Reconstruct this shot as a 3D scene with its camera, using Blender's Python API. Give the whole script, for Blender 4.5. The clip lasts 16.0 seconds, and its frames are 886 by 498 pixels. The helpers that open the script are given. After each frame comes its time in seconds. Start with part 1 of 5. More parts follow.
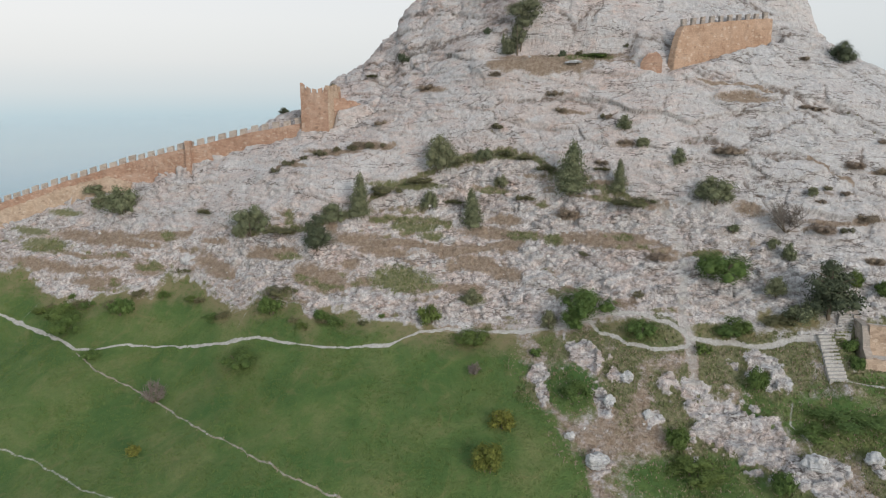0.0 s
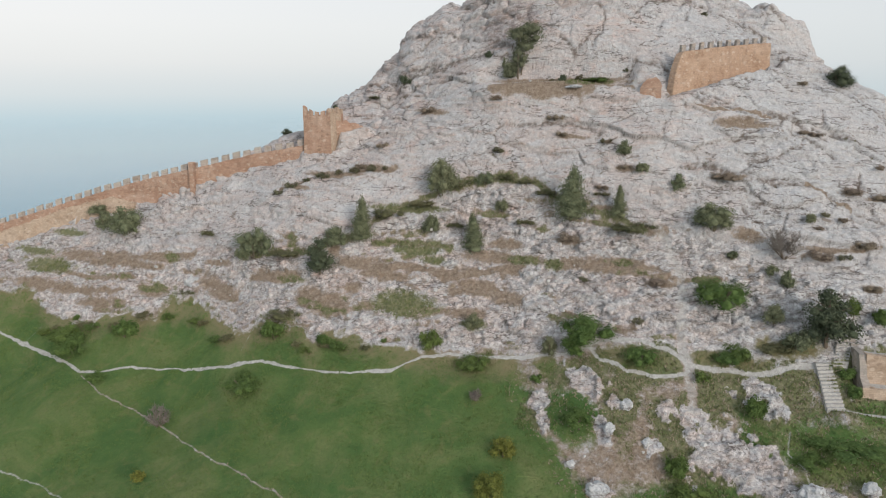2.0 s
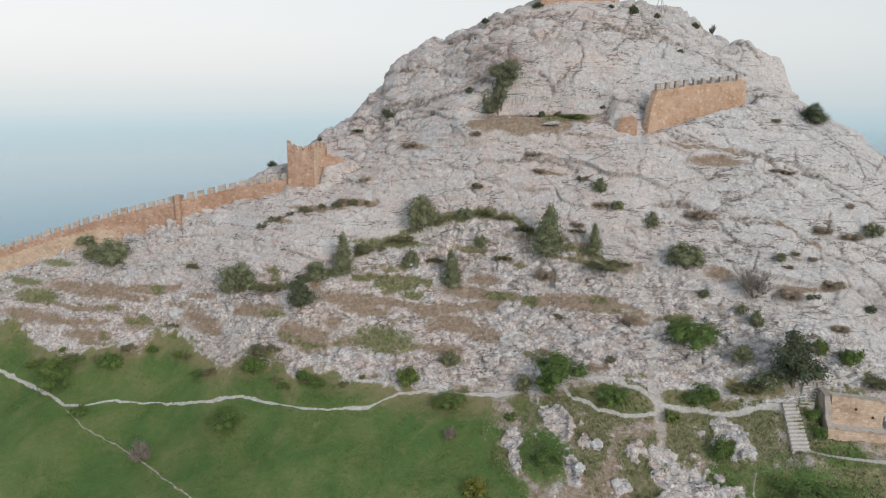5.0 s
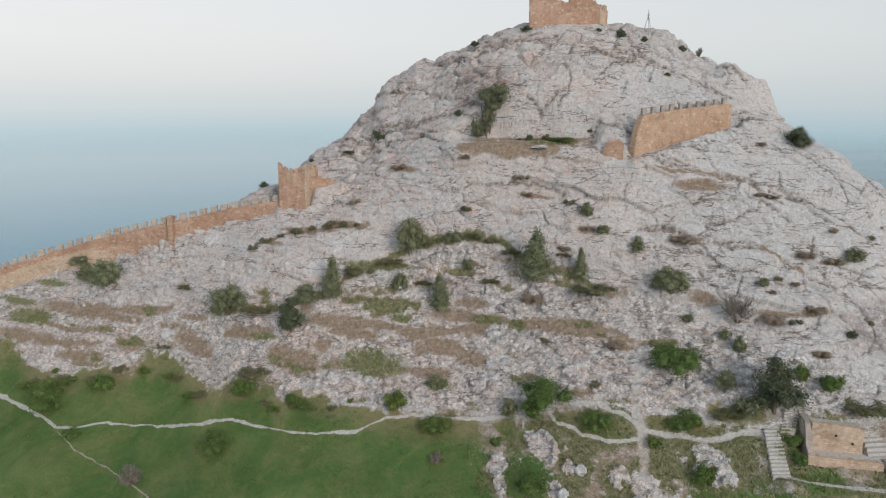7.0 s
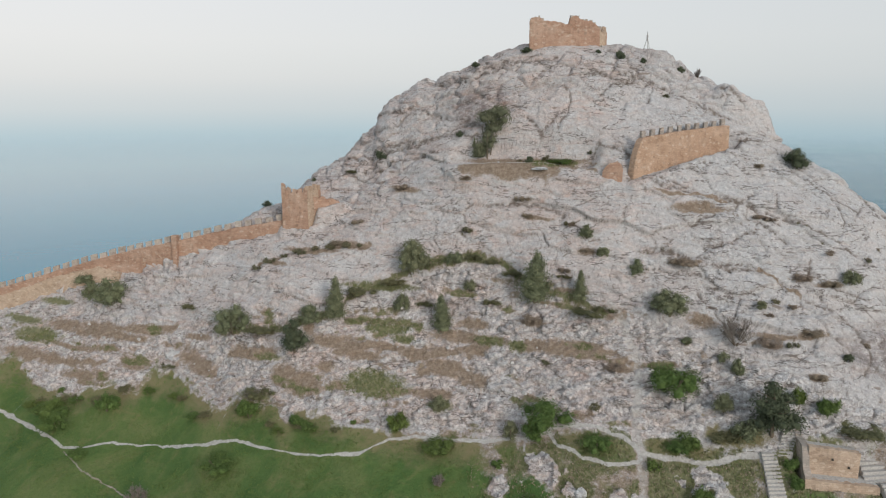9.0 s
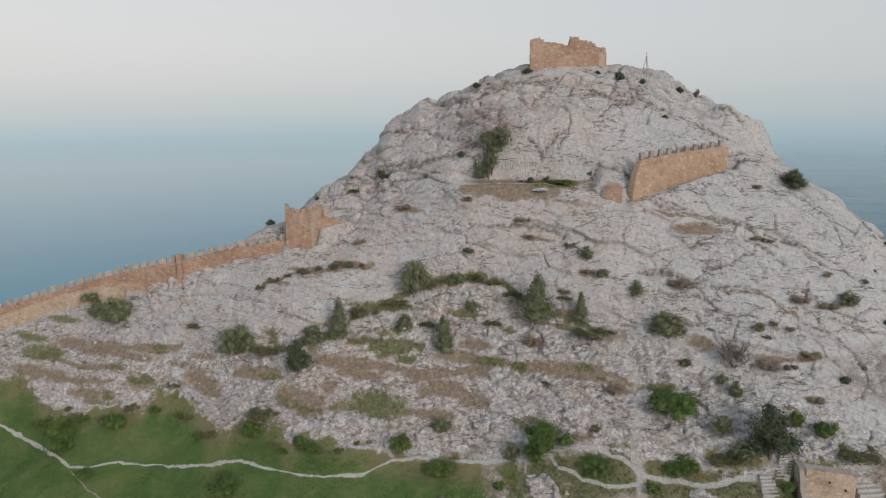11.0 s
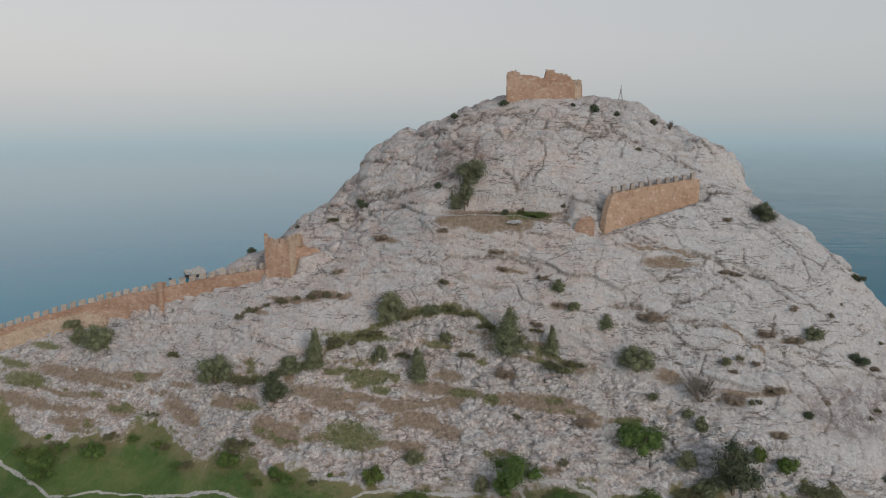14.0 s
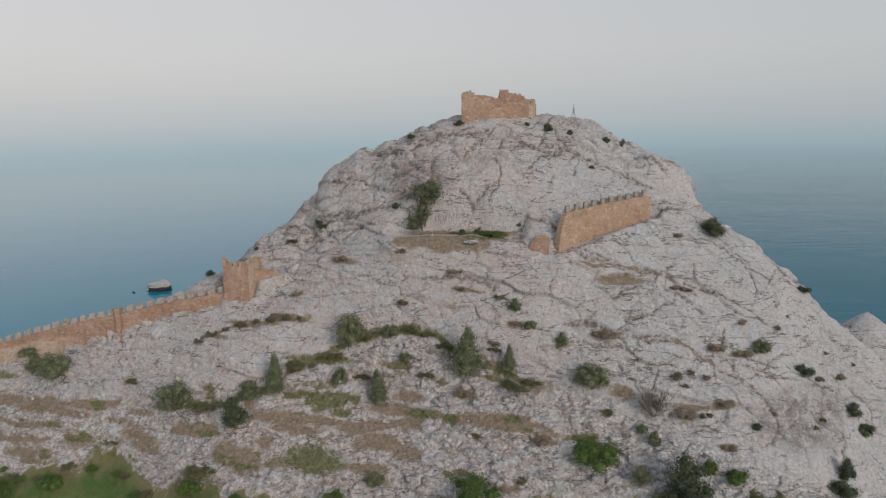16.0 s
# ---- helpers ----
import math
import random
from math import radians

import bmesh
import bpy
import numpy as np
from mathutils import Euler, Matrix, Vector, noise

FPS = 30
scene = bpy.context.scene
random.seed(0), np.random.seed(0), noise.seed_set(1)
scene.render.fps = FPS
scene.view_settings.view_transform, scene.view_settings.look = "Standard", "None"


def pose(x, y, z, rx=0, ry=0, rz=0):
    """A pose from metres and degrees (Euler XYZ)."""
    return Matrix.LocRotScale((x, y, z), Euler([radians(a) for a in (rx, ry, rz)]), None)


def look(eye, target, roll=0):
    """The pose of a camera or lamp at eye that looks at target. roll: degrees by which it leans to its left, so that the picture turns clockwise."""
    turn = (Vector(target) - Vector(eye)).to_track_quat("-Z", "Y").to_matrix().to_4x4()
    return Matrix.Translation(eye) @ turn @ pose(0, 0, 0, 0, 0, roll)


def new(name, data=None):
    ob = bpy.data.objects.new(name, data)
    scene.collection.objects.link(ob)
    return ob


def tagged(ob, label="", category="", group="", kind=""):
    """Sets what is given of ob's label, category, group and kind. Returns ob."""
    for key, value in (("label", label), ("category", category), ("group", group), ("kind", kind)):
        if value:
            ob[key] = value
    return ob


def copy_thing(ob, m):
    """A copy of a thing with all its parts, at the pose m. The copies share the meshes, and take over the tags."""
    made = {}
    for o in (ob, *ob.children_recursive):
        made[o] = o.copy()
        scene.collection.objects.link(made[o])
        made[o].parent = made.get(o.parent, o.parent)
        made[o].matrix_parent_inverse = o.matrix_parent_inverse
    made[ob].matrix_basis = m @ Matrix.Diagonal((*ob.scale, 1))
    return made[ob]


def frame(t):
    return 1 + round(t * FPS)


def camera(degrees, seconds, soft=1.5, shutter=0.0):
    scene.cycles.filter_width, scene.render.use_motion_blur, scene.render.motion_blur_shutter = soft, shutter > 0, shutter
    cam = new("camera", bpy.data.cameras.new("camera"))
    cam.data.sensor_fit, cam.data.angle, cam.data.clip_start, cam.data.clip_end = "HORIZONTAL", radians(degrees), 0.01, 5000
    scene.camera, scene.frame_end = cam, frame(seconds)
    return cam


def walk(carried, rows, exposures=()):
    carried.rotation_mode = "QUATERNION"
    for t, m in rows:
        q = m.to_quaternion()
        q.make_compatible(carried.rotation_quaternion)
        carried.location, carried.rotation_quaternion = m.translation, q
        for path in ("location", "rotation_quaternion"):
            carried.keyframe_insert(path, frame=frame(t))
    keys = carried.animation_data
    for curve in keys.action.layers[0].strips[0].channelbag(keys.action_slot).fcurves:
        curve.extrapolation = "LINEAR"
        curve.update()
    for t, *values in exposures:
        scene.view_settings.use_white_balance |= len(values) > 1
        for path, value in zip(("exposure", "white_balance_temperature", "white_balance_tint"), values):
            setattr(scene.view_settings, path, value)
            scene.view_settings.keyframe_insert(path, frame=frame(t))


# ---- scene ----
cam = camera(63.8, 16.0, soft=1.14)
METRES, EYE, TILT, LEAN, TURN = 34.0, 100.0, -12.5, 0.0, 0.0
ROWS = [
    (0.0, 0.0, 0.0, 0.0, 0.0, 0.0, -0.0),
    (0.5, -0.0003, -0.0061, 0.0258, 0.03, 0.06, -0.02),
    (1.0, -0.0021, -0.0137, 0.0513, 0.02, 0.13, -0.03),
    (1.5, -0.0026, -0.0226, 0.077, 0.04, 0.19, -0.05),
    (2.0, -0.0042, -0.0338, 0.1026, 0.05, 0.24, -0.04),
    (2.5, -0.0013, -0.0452, 0.1261, 0.08, 0.34, -0.02),
    (3.0, 0.0176, -0.0561, 0.15, 0.04, 0.44, -0.16),
    (3.5, 0.0271, -0.0656, 0.1741, 0.09, 0.53, -0.01),
    (4.0, 0.0451, -0.0753, 0.197, 0.11, 0.65, -0.05),
    (6.5, 0.1632, -0.124, 0.3155, 0.07, 1.1, -0.02),
    (7.0, 0.1631, -0.1348, 0.3413, 0.08, 1.17, 0.0),
    (7.5, 0.1623, -0.146, 0.3659, 0.09, 1.22, 0.03),
    (8.0, 0.1607, -0.158, 0.3911, 0.1, 1.26, 0.03),
    (8.5, 0.1593, -0.1701, 0.4168, 0.12, 1.29, 0.05),
    (9.0, 0.1581, -0.182, 0.4415, 0.13, 1.34, 0.07),
    (11.5, 0.1573, -0.2417, 0.5654, 0.27, 1.56, 0.2),
    (12.0, 0.1709, -0.2532, 0.5895, 0.25, 1.62, 0.1),
    (12.5, 0.1794, -0.2641, 0.6155, 0.3, 1.67, 0.25),
    (13.0, 0.1997, -0.2744, 0.6398, 0.31, 1.75, 0.2),
    (13.5, 0.2361, -0.284, 0.6623, 0.29, 1.84, 0.16),
    (14.0, 0.2844, -0.2935, 0.6823, 0.12, 1.96, 0.09),
    (14.5, 0.3201, -0.3049, 0.7059, -0.62, 2.01, 0.47),
    (15.0, 0.335, -0.3171, 0.7315, -0.62, 2.06, 0.55),
    (15.5, 0.3461, -0.3277, 0.7534, -1.27, 2.15, 0.92),
    (16.0, 0.3538, -0.3393, 0.7777, -2.25, 2.19, 1.37),
]
walk(cam, [(t, pose(0, 0, EYE, TILT, LEAN, TURN) @ pose(METRES * x, METRES * y, METRES * z, 90 + pitch, roll, yaw)) for t, x, y, z, yaw, pitch, roll in ROWS],
     exposures=((0.0, -0.08, 6450, 10), (4.0, 0.02, 6450, 10), (7.0, -0.13, 6450, 10), (9.0, -0.17, 6480, 10), (12.5, -0.53, 6500, 11), (14.0, -0.58, 6500, 11), (16.0, -0.54, 6520, 12)))

# ---- sky and sun: a hazy evening, the low sun behind the camera's right shoulder ----
SUN_UP, SUN_TURN = radians(20), radians(150)
world = bpy.data.worlds.new("evening_sky")
scene.world = world
world.use_nodes = True
wn, wl = world.node_tree.nodes, world.node_tree.links
wn.clear()
w_out = wn.new("ShaderNodeOutputWorld")
w_sky = wn.new("ShaderNodeTexSky")
w_sky.sky_type, w_sky.sun_disc = "NISHITA", False
w_sky.sun_elevation, w_sky.sun_rotation, w_sky.dust_density, w_sky.air_density = SUN_UP, SUN_TURN, 3.0, 1.0
w_bg = wn.new("ShaderNodeBackground")
w_bg.inputs["Strength"].default_value = 0.02
wl.new(w_sky.outputs[0], w_bg.inputs["Color"])
w_co = wn.new("ShaderNodeTexCoord")
w_sep = wn.new("ShaderNodeSeparateXYZ")
wl.new(w_co.outputs["Generated"], w_sep.inputs[0])
w_map = wn.new("ShaderNodeMapRange")
w_map.inputs["From Min"].default_value, w_map.inputs["From Max"].default_value = -0.2, 0.6
wl.new(w_sep.outputs["Z"], w_map.inputs["Value"])
w_ramp = wn.new("ShaderNodeValToRGB")
HAZE = ((0.0, (0.42, 0.56, 0.62)), (0.18, (0.40, 0.565, 0.635)), (0.2156, (0.53, 0.648, 0.695)), (0.25, (0.665, 0.72, 0.735)), (0.275, (0.71, 0.742, 0.75)), (0.30, (0.755, 0.763, 0.765)), (0.36, (0.80, 0.79, 0.785)), (0.46, (0.80, 0.79, 0.79)), (1.0, (0.56, 0.63, 0.70)))
while len(w_ramp.color_ramp.elements) < len(HAZE):
    w_ramp.color_ramp.elements.new(0.5)
for el, (place, rgb) in zip(w_ramp.color_ramp.elements, HAZE):
    el.position, el.color = place, (*rgb, 1)
wl.new(w_map.outputs[0], w_ramp.inputs[0])
w_bg2 = wn.new("ShaderNodeBackground")
w_bg2.inputs["Strength"].default_value = 1.0
w_side = wn.new("ShaderNodeMapRange")
w_side.inputs["From Min"].default_value, w_side.inputs["From Max"].default_value = -0.6, 0.6
wl.new(w_sep.outputs["X"], w_side.inputs["Value"])
w_tint = wn.new("ShaderNodeValToRGB")
w_tint.color_ramp.elements[0].color, w_tint.color_ramp.elements[1].color = (1.06, 1.055, 1.05, 1), (0.86, 0.905, 0.925, 1)
wl.new(w_side.outputs[0], w_tint.inputs[0])
w_mul = wn.new("ShaderNodeMix")
w_mul.data_type, w_mul.blend_type = "RGBA", "MULTIPLY"
w_mul.inputs[0].default_value = 1.0
wl.new(w_ramp.outputs[0], w_mul.inputs[6])
wl.new(w_tint.outputs[0], w_mul.inputs[7])
wl.new(w_mul.outputs[2], w_bg2.inputs["Color"])
w_add = wn.new("ShaderNodeAddShader")
wl.new(w_bg.outputs[0], w_add.inputs[0])
wl.new(w_bg2.outputs[0], w_add.inputs[1])
wl.new(w_add.outputs[0], w_out.inputs[0])

sun = new("sun", bpy.data.lights.new("sun", "SUN"))
sun.data.energy, sun.data.angle, sun.data.color = 2.2, radians(20), (1.0, 0.92, 0.845)
sun.matrix_world = look((0, 0, 300), (-100 * math.cos(SUN_UP) * math.sin(SUN_TURN), -100 * math.cos(SUN_UP) * math.cos(SUN_TURN), 300 - 100 * math.sin(SUN_UP)))


# ---- materials ----
def material(name, rough=0.9):
    m = bpy.data.materials.new(name)
    m.use_nodes = True
    nt = m.node_tree
    b = nt.nodes["Principled BSDF"]
    b.inputs["Roughness"].default_value = rough
    b.inputs["Specular IOR Level"].default_value = 0.25
    return m, nt.nodes, nt.links, b


def noise_node(n, l, scale, detail=4.0, rough=0.6, coords=None, warp=0.0, stretch=None):
    tex = n.new("ShaderNodeTexNoise")
    tex.inputs["Scale"].default_value, tex.inputs["Detail"].default_value = scale, detail
    tex.inputs["Roughness"].default_value, tex.inputs["Distortion"].default_value = rough, warp
    if coords is None:
        coords = n.new("ShaderNodeTexCoord").outputs["Object"]
    if stretch:
        mp = n.new("ShaderNodeMapping")
        mp.inputs["Scale"].default_value = stretch
        l.new(coords, mp.inputs[0])
        coords = mp.outputs[0]
    l.new(coords, tex.inputs["Vector"])
    return tex.outputs["Fac"]


def ramp(n, l, value, stops):
    r = n.new("ShaderNodeValToRGB")
    while len(r.color_ramp.elements) < len(stops):
        r.color_ramp.elements.new(0.5)
    for el, (place, c) in zip(r.color_ramp.elements, stops):
        el.position, el.color = place, (*c, 1) if isinstance(c, tuple) else (c, c, c, 1)
    l.new(value, r.inputs[0])
    return r.outputs[0]


def mix(n, l, fac, a, b, how="MIX"):
    x = n.new("ShaderNodeMix")
    x.data_type, x.blend_type = "RGBA", how
    for sock, v in ((x.inputs[0], fac), (x.inputs[6], a), (x.inputs[7], b)):
        if isinstance(v, (int, float)):
            sock.default_value = v
        elif isinstance(v, tuple):
            sock.default_value = (*v, 1)
        else:
            l.new(v, sock)
    return x.outputs[2]


def maths(n, l, how, a, b=0.0):
    x = n.new("ShaderNodeMath")
    x.operation = how
    for sock, v in zip(x.inputs, (a, b)):
        if isinstance(v, (int, float)):
            sock.default_value = v
        else:
            l.new(v, sock)
    return x.outputs[0]


def attribute(n, name):
    a = n.new("ShaderNodeAttribute")
    a.attribute_name = name
    return a.outputs["Fac"]


def bump(n, l, b, height, dist, strength=1.0):
    x = n.new("ShaderNodeBump")
    x.inputs["Strength"].default_value, x.inputs["Distance"].default_value = strength, dist
    l.new(height, x.inputs["Height"])
    l.new(x.outputs[0], b.inputs["Normal"])


def voronoi(n, l, scale, feature="DISTANCE_TO_EDGE", coords=None, stretch=None):
    v = n.new("ShaderNodeTexVoronoi")
    v.feature = feature
    v.inputs["Scale"].default_value = scale
    if coords is None:
        coords = n.new("ShaderNodeTexCoord").outputs["Object"]
    if stretch:
        mp = n.new("ShaderNodeMapping")
        mp.inputs["Scale"].default_value = stretch
        l.new(coords, mp.inputs[0])
        coords = mp.outputs[0]
    l.new(coords, v.inputs["Vector"])
    return v


def ground_material():
    m, n, l, b = material("limestone_and_turf", 0.95)
    co = n.new("ShaderNodeTexCoord").outputs["Object"]
    rough = attribute(n, "rough")
    # coordinates bent by noise, so that joints wander
    bend = n.new("ShaderNodeTexNoise")
    bend.inputs["Scale"].default_value, bend.inputs["Detail"].default_value = 0.5, 4.0
    l.new(co, bend.inputs["Vector"])
    bent = n.new("ShaderNodeVectorMath")
    bent.operation = "MULTIPLY_ADD"
    l.new(bend.outputs["Color"], bent.inputs[0])
    bent.inputs[1].default_value = (1.6, 1.6, 1.6)
    l.new(co, bent.inputs[2])
    dip = n.new("ShaderNodeMapping")
    dip.inputs["Rotation"].default_value, dip.inputs["Scale"].default_value = (0.0, 0.38, 0.0), (0.42, 0.5, 1.0)
    l.new(bent.outputs[0], dip.inputs[0])
    # limestone: pale grey with whiter grain, darker weathered streaks
    big = noise_node(n, l, 0.07, 5, 0.6, co, 1.0)
    rock = ramp(n, l, big, ((0.30, (0.43, 0.442, 0.455)), (0.5, (0.50, 0.505, 0.51)), (0.7, (0.545, 0.542, 0.538))))
    streak = noise_node(n, l, 0.55, 7, 0.75, co, 0.6, (1.5, 1.5, 0.4))
    rock = mix(n, l, ramp(n, l, streak, ((0.54, 0.0), (0.70, 0.38))), rock, (0.29, 0.287, 0.287))
    pale = noise_node(n, l, 1.8, 8, 0.82, co)
    rock = mix(n, l, ramp(n, l, pale, ((0.49, 0.0), (0.57, 0.7))), rock, (0.64, 0.64, 0.64))
    old = attribute(n, "lichen")
    rock = mix(n, l, maths(n, l, "MULTIPLY", old, ramp(n, l, noise_node(n, l, 0.5, 6, 0.7, co, 0.6), ((0.36, 0.1), (0.54, 0.95)))), rock, (0.235, 0.21, 0.21))
    grit = maths(n, l, "ADD", 0.5, maths(n, l, "MULTIPLY", rough, 0.5))
    speck = noise_node(n, l, 2.6, 3, 0.6, co)
    rock = mix(n, l, maths(n, l, "MULTIPLY", grit, ramp(n, l, speck, ((0.36, 0.45), (0.46, 0.0)))), rock, (0.24, 0.22, 0.21))
    rock = mix(n, l, maths(n, l, "MULTIPLY", grit, ramp(n, l, noise_node(n, l, 2.0, 3, 0.6, co), ((0.54, 0.0), (0.64, 0.7)))), rock, (0.74, 0.74, 0.735))
    # chips and their gaps, strong in the lower broken rock
    chip = voronoi(n, l, 2.8, "F1", bent.outputs[0], (0.8, 0.8, 1.2))
    sep = n.new("ShaderNodeSeparateColor")
    l.new(chip.outputs["Color"], sep.inputs[0])
    amount = maths(n, l, "ADD", 0.13, maths(n, l, "MULTIPLY", rough, 0.5))
    rock = mix(n, l, maths(n, l, "MULTIPLY", ramp(n, l, sep.outputs[0], ((0.62, 0.0), (0.95, 1.0))), amount), rock, (0.27, 0.25, 0.24))
    rock = mix(n, l, maths(n, l, "MULTIPLY", ramp(n, l, sep.outputs[1], ((0.45, 0.0), (1.0, 0.9))), amount), rock, (0.78, 0.78, 0.77))
    gap = voronoi(n, l, 2.8, "DISTANCE_TO_EDGE", bent.outputs[0], (0.8, 0.8, 1.2)).outputs["Distance"]
    where = ramp(n, l, noise_node(n, l, 0.6, 4, 0.7, co), ((0.42, 0.0), (0.62, 1.0)))
    gaps = maths(n, l, "MULTIPLY", ramp(n, l, gap, ((0.015, 1.0), (0.075, 0.0))), maths(n, l, "MULTIPLY", where, amount))
    rock = mix(n, l, gaps, rock, (0.10, 0.085, 0.075))
    # iron stains, pinkish and rusty
    iron = attribute(n, "iron")
    stain = noise_node(n, l, 0.15, 6, 0.7, co, 1.6, (1, 1, 1.8))
    rock = mix(n, l, maths(n, l, "MULTIPLY", iron, ramp(n, l, stain, ((0.42, 0.25), (0.60, 1.0)))), rock, (1.0, 0.865, 0.81), "MULTIPLY")
    rust = noise_node(n, l, 0.3, 7, 0.75, co, 1.0, (0.8, 1, 2.4))
    rock = mix(n, l, maths(n, l, "MULTIPLY", maths(n, l, "ADD", 0.15, maths(n, l, "MULTIPLY", iron, 0.85)), ramp(n, l, rust, ((0.52, 0.0), (0.68, 0.9)))), rock, (1.0, 0.83, 0.745), "MULTIPLY")
    # long dipping joints
    lines = voronoi(n, l, 0.55, "DISTANCE_TO_EDGE", dip.outputs[0]).outputs["Distance"]
    thin = maths(n, l, "MULTIPLY", ramp(n, l, lines, ((0.008, 1.0), (0.035, 0.0))), ramp(n, l, noise_node(n, l, 0.35, 4, 0.7, co), ((0.50, 0.0), (0.62, 0.75))))
    lines2 = voronoi(n, l, 1.5, "DISTANCE_TO_EDGE", dip.outputs[0]).outputs["Distance"]
    thin2 = maths(n, l, "MULTIPLY", ramp(n, l, lines2, ((0.01, 1.0), (0.06, 0.0))), ramp(n, l, noise_node(n, l, 0.5, 4, 0.7, co, 0.5), ((0.52, 0.0), (0.66, 0.5))))
    joints = maths(n, l, "MULTIPLY", maths(n, l, "MAXIMUM", thin, thin2), 0.38)
    # wandering crevices along the bedding
    quiet = ramp(n, l, noise_node(n, l, 0.13, 4, 0.6, co, 0.8), ((0.40, 0.12), (0.60, 1.0)))
    for scale, wide, lo, hi, turn, dark in ((0.16, 0.0085, 0.40, 0.50, 0.34, 0.85), (0.42, 0.011, 0.52, 0.62, 0.42, 0.6), (1.3, 0.022, 0.55, 0.66, -0.25, 0.4)):
        bed = n.new("ShaderNodeMapping")
        bed.inputs["Rotation"].default_value, bed.inputs["Scale"].default_value = (0.0, turn, 0.0), (0.30, 0.5, 1.5)
        l.new(co, bed.inputs[0])
        wave = maths(n, l, "ABSOLUTE", maths(n, l, "SUBTRACT", noise_node(n, l, scale, 5, 0.62, bed.outputs[0], 0.4), 0.5))
        gone = ramp(n, l, noise_node(n, l, scale * 1.7, 4, 0.7, co), ((lo, 0.0), (hi, 1.0)))
        if scale > 0.5:
            gone = maths(n, l, "MULTIPLY", gone, maths(n, l, "MAXIMUM", quiet, rough))
        joints = maths(n, l, "MAXIMUM", joints, maths(n, l, "MULTIPLY", ramp(n, l, wave, ((wide * 0.35, dark), (wide, 0.0))), gone))
    rock = mix(n, l, joints, rock, (0.12, 0.098, 0.085))
    # short dark pocks that lean with the bedding
    lean = n.new("ShaderNodeMapping")
    lean.inputs["Rotation"].default_value, lean.inputs["Scale"].default_value = (0.0, -0.75, 0.0), (1.7, 1.2, 0.6)
    l.new(co, lean.inputs[0])
    pock = noise_node(n, l, 1.25, 3, 0.6, lean.outputs[0], 0.3)
    some = ramp(n, l, noise_node(n, l, 0.09, 4, 0.6, co), ((0.36, 0.25), (0.58, 1.0)))
    rock = mix(n, l, maths(n, l, "MULTIPLY", ramp(n, l, pock, ((0.585, 0.0), (0.645, 0.62))), some), rock, (0.225, 0.195, 0.18))
    # hollows filled with brown dust
    pit = noise_node(n, l, 0.55, 3, 0.55, co, 0.6, (0.7, 1.0, 1.7))
    rock = mix(n, l, ramp(n, l, pit, ((0.66, 0.0), (0.71, 0.75))), rock, (0.235, 0.185, 0.15))
    crack = maths(n, l, "MULTIPLY", attribute(n, "crack"), ramp(n, l, noise_node(n, l, 1.2, 4, 0.6, co), ((0.34, 0.0), (0.56, 0.9))))
    rock = mix(n, l, crack, rock, (0.13, 0.10, 0.08))
    # dry soil with withered grass
    s1 = noise_node(n, l, 1.6, 7, 0.75, co)
    soil = ramp(n, l, s1, ((0.3, (0.175, 0.132, 0.098)), (0.5, (0.285, 0.218, 0.163)), (0.7, (0.40, 0.335, 0.278))))
    w1 = noise_node(n, l, 1.4, 7, 0.75, co)
    weed = ramp(n, l, w1, ((0.3, (0.10, 0.113, 0.056)), (0.5, (0.185, 0.187, 0.10)), (0.7, (0.29, 0.26, 0.165))))
    # turf
    g1 = noise_node(n, l, 0.10, 5, 0.65, co, 0.6)
    turf = ramp(n, l, g1, ((0.32, (0.060, 0.122, 0.034)), (0.48, (0.100, 0.162, 0.048)), (0.66, (0.175, 0.20, 0.078))))
    g2 = noise_node(n, l, 1.9, 7, 0.78, co)
    turf = mix(n, l, ramp(n, l, g2, ((0.42, 0.0), (0.74, 0.45))), turf, (0.050, 0.088, 0.026))
    g4 = noise_node(n, l, 0.045, 4, 0.6, co, 0.9)
    turf = mix(n, l, ramp(n, l, g4, ((0.50, 0.0), (0.66, 0.6))), turf, (0.045, 0.112, 0.030))
    g3 = noise_node(n, l, 0.30, 6, 0.72, co, 0.8)
    turf = mix(n, l, ramp(n, l, g3, ((0.54, 0.0), (0.72, 0.55))), turf, (0.22, 0.19, 0.09))
    worn = maths(n, l, "ADD", attribute(n, "dry"), maths(n, l, "MULTIPLY", maths(n, l, "SUBTRACT", noise_node(n, l, 0.5, 6, 0.75, co, 0.5), 0.5), 1.2))
    turf = mix(n, l, ramp(n, l, worn, ((0.25, 0.0), (1.0, 0.85))), turf, (0.245, 0.200, 0.115))
    path = ramp(n, l, noise_node(n, l, 1.8, 6, 0.75, co), ((0.3, (0.34, 0.315, 0.285)), (0.6, (0.54, 0.525, 0.50))))
    # edges broken up by grain
    grain = noise_node(n, l, 0.9, 8, 0.8, co)

    def edge(name, width=1.2, a=0.36, z=0.64):
        v = maths(n, l, "ADD", attribute(n, name), maths(n, l, "MULTIPLY", maths(n, l, "SUBTRACT", grain, 0.5), width))
        return ramp(n, l, v, ((a, 0.0), (z, 1.0)))

    col = mix(n, l, edge("soil", 1.7, 0.34, 0.68), rock, soil)
    col = mix(n, l, edge("weed", 1.9, 0.34, 0.68), col, weed)
    col = mix(n, l, edge("turf", 1.0), col, turf)
    col = mix(n, l, edge("path", 0.7, 0.40, 0.60), col, path)
    l.new(col, b.inputs["Base Color"])
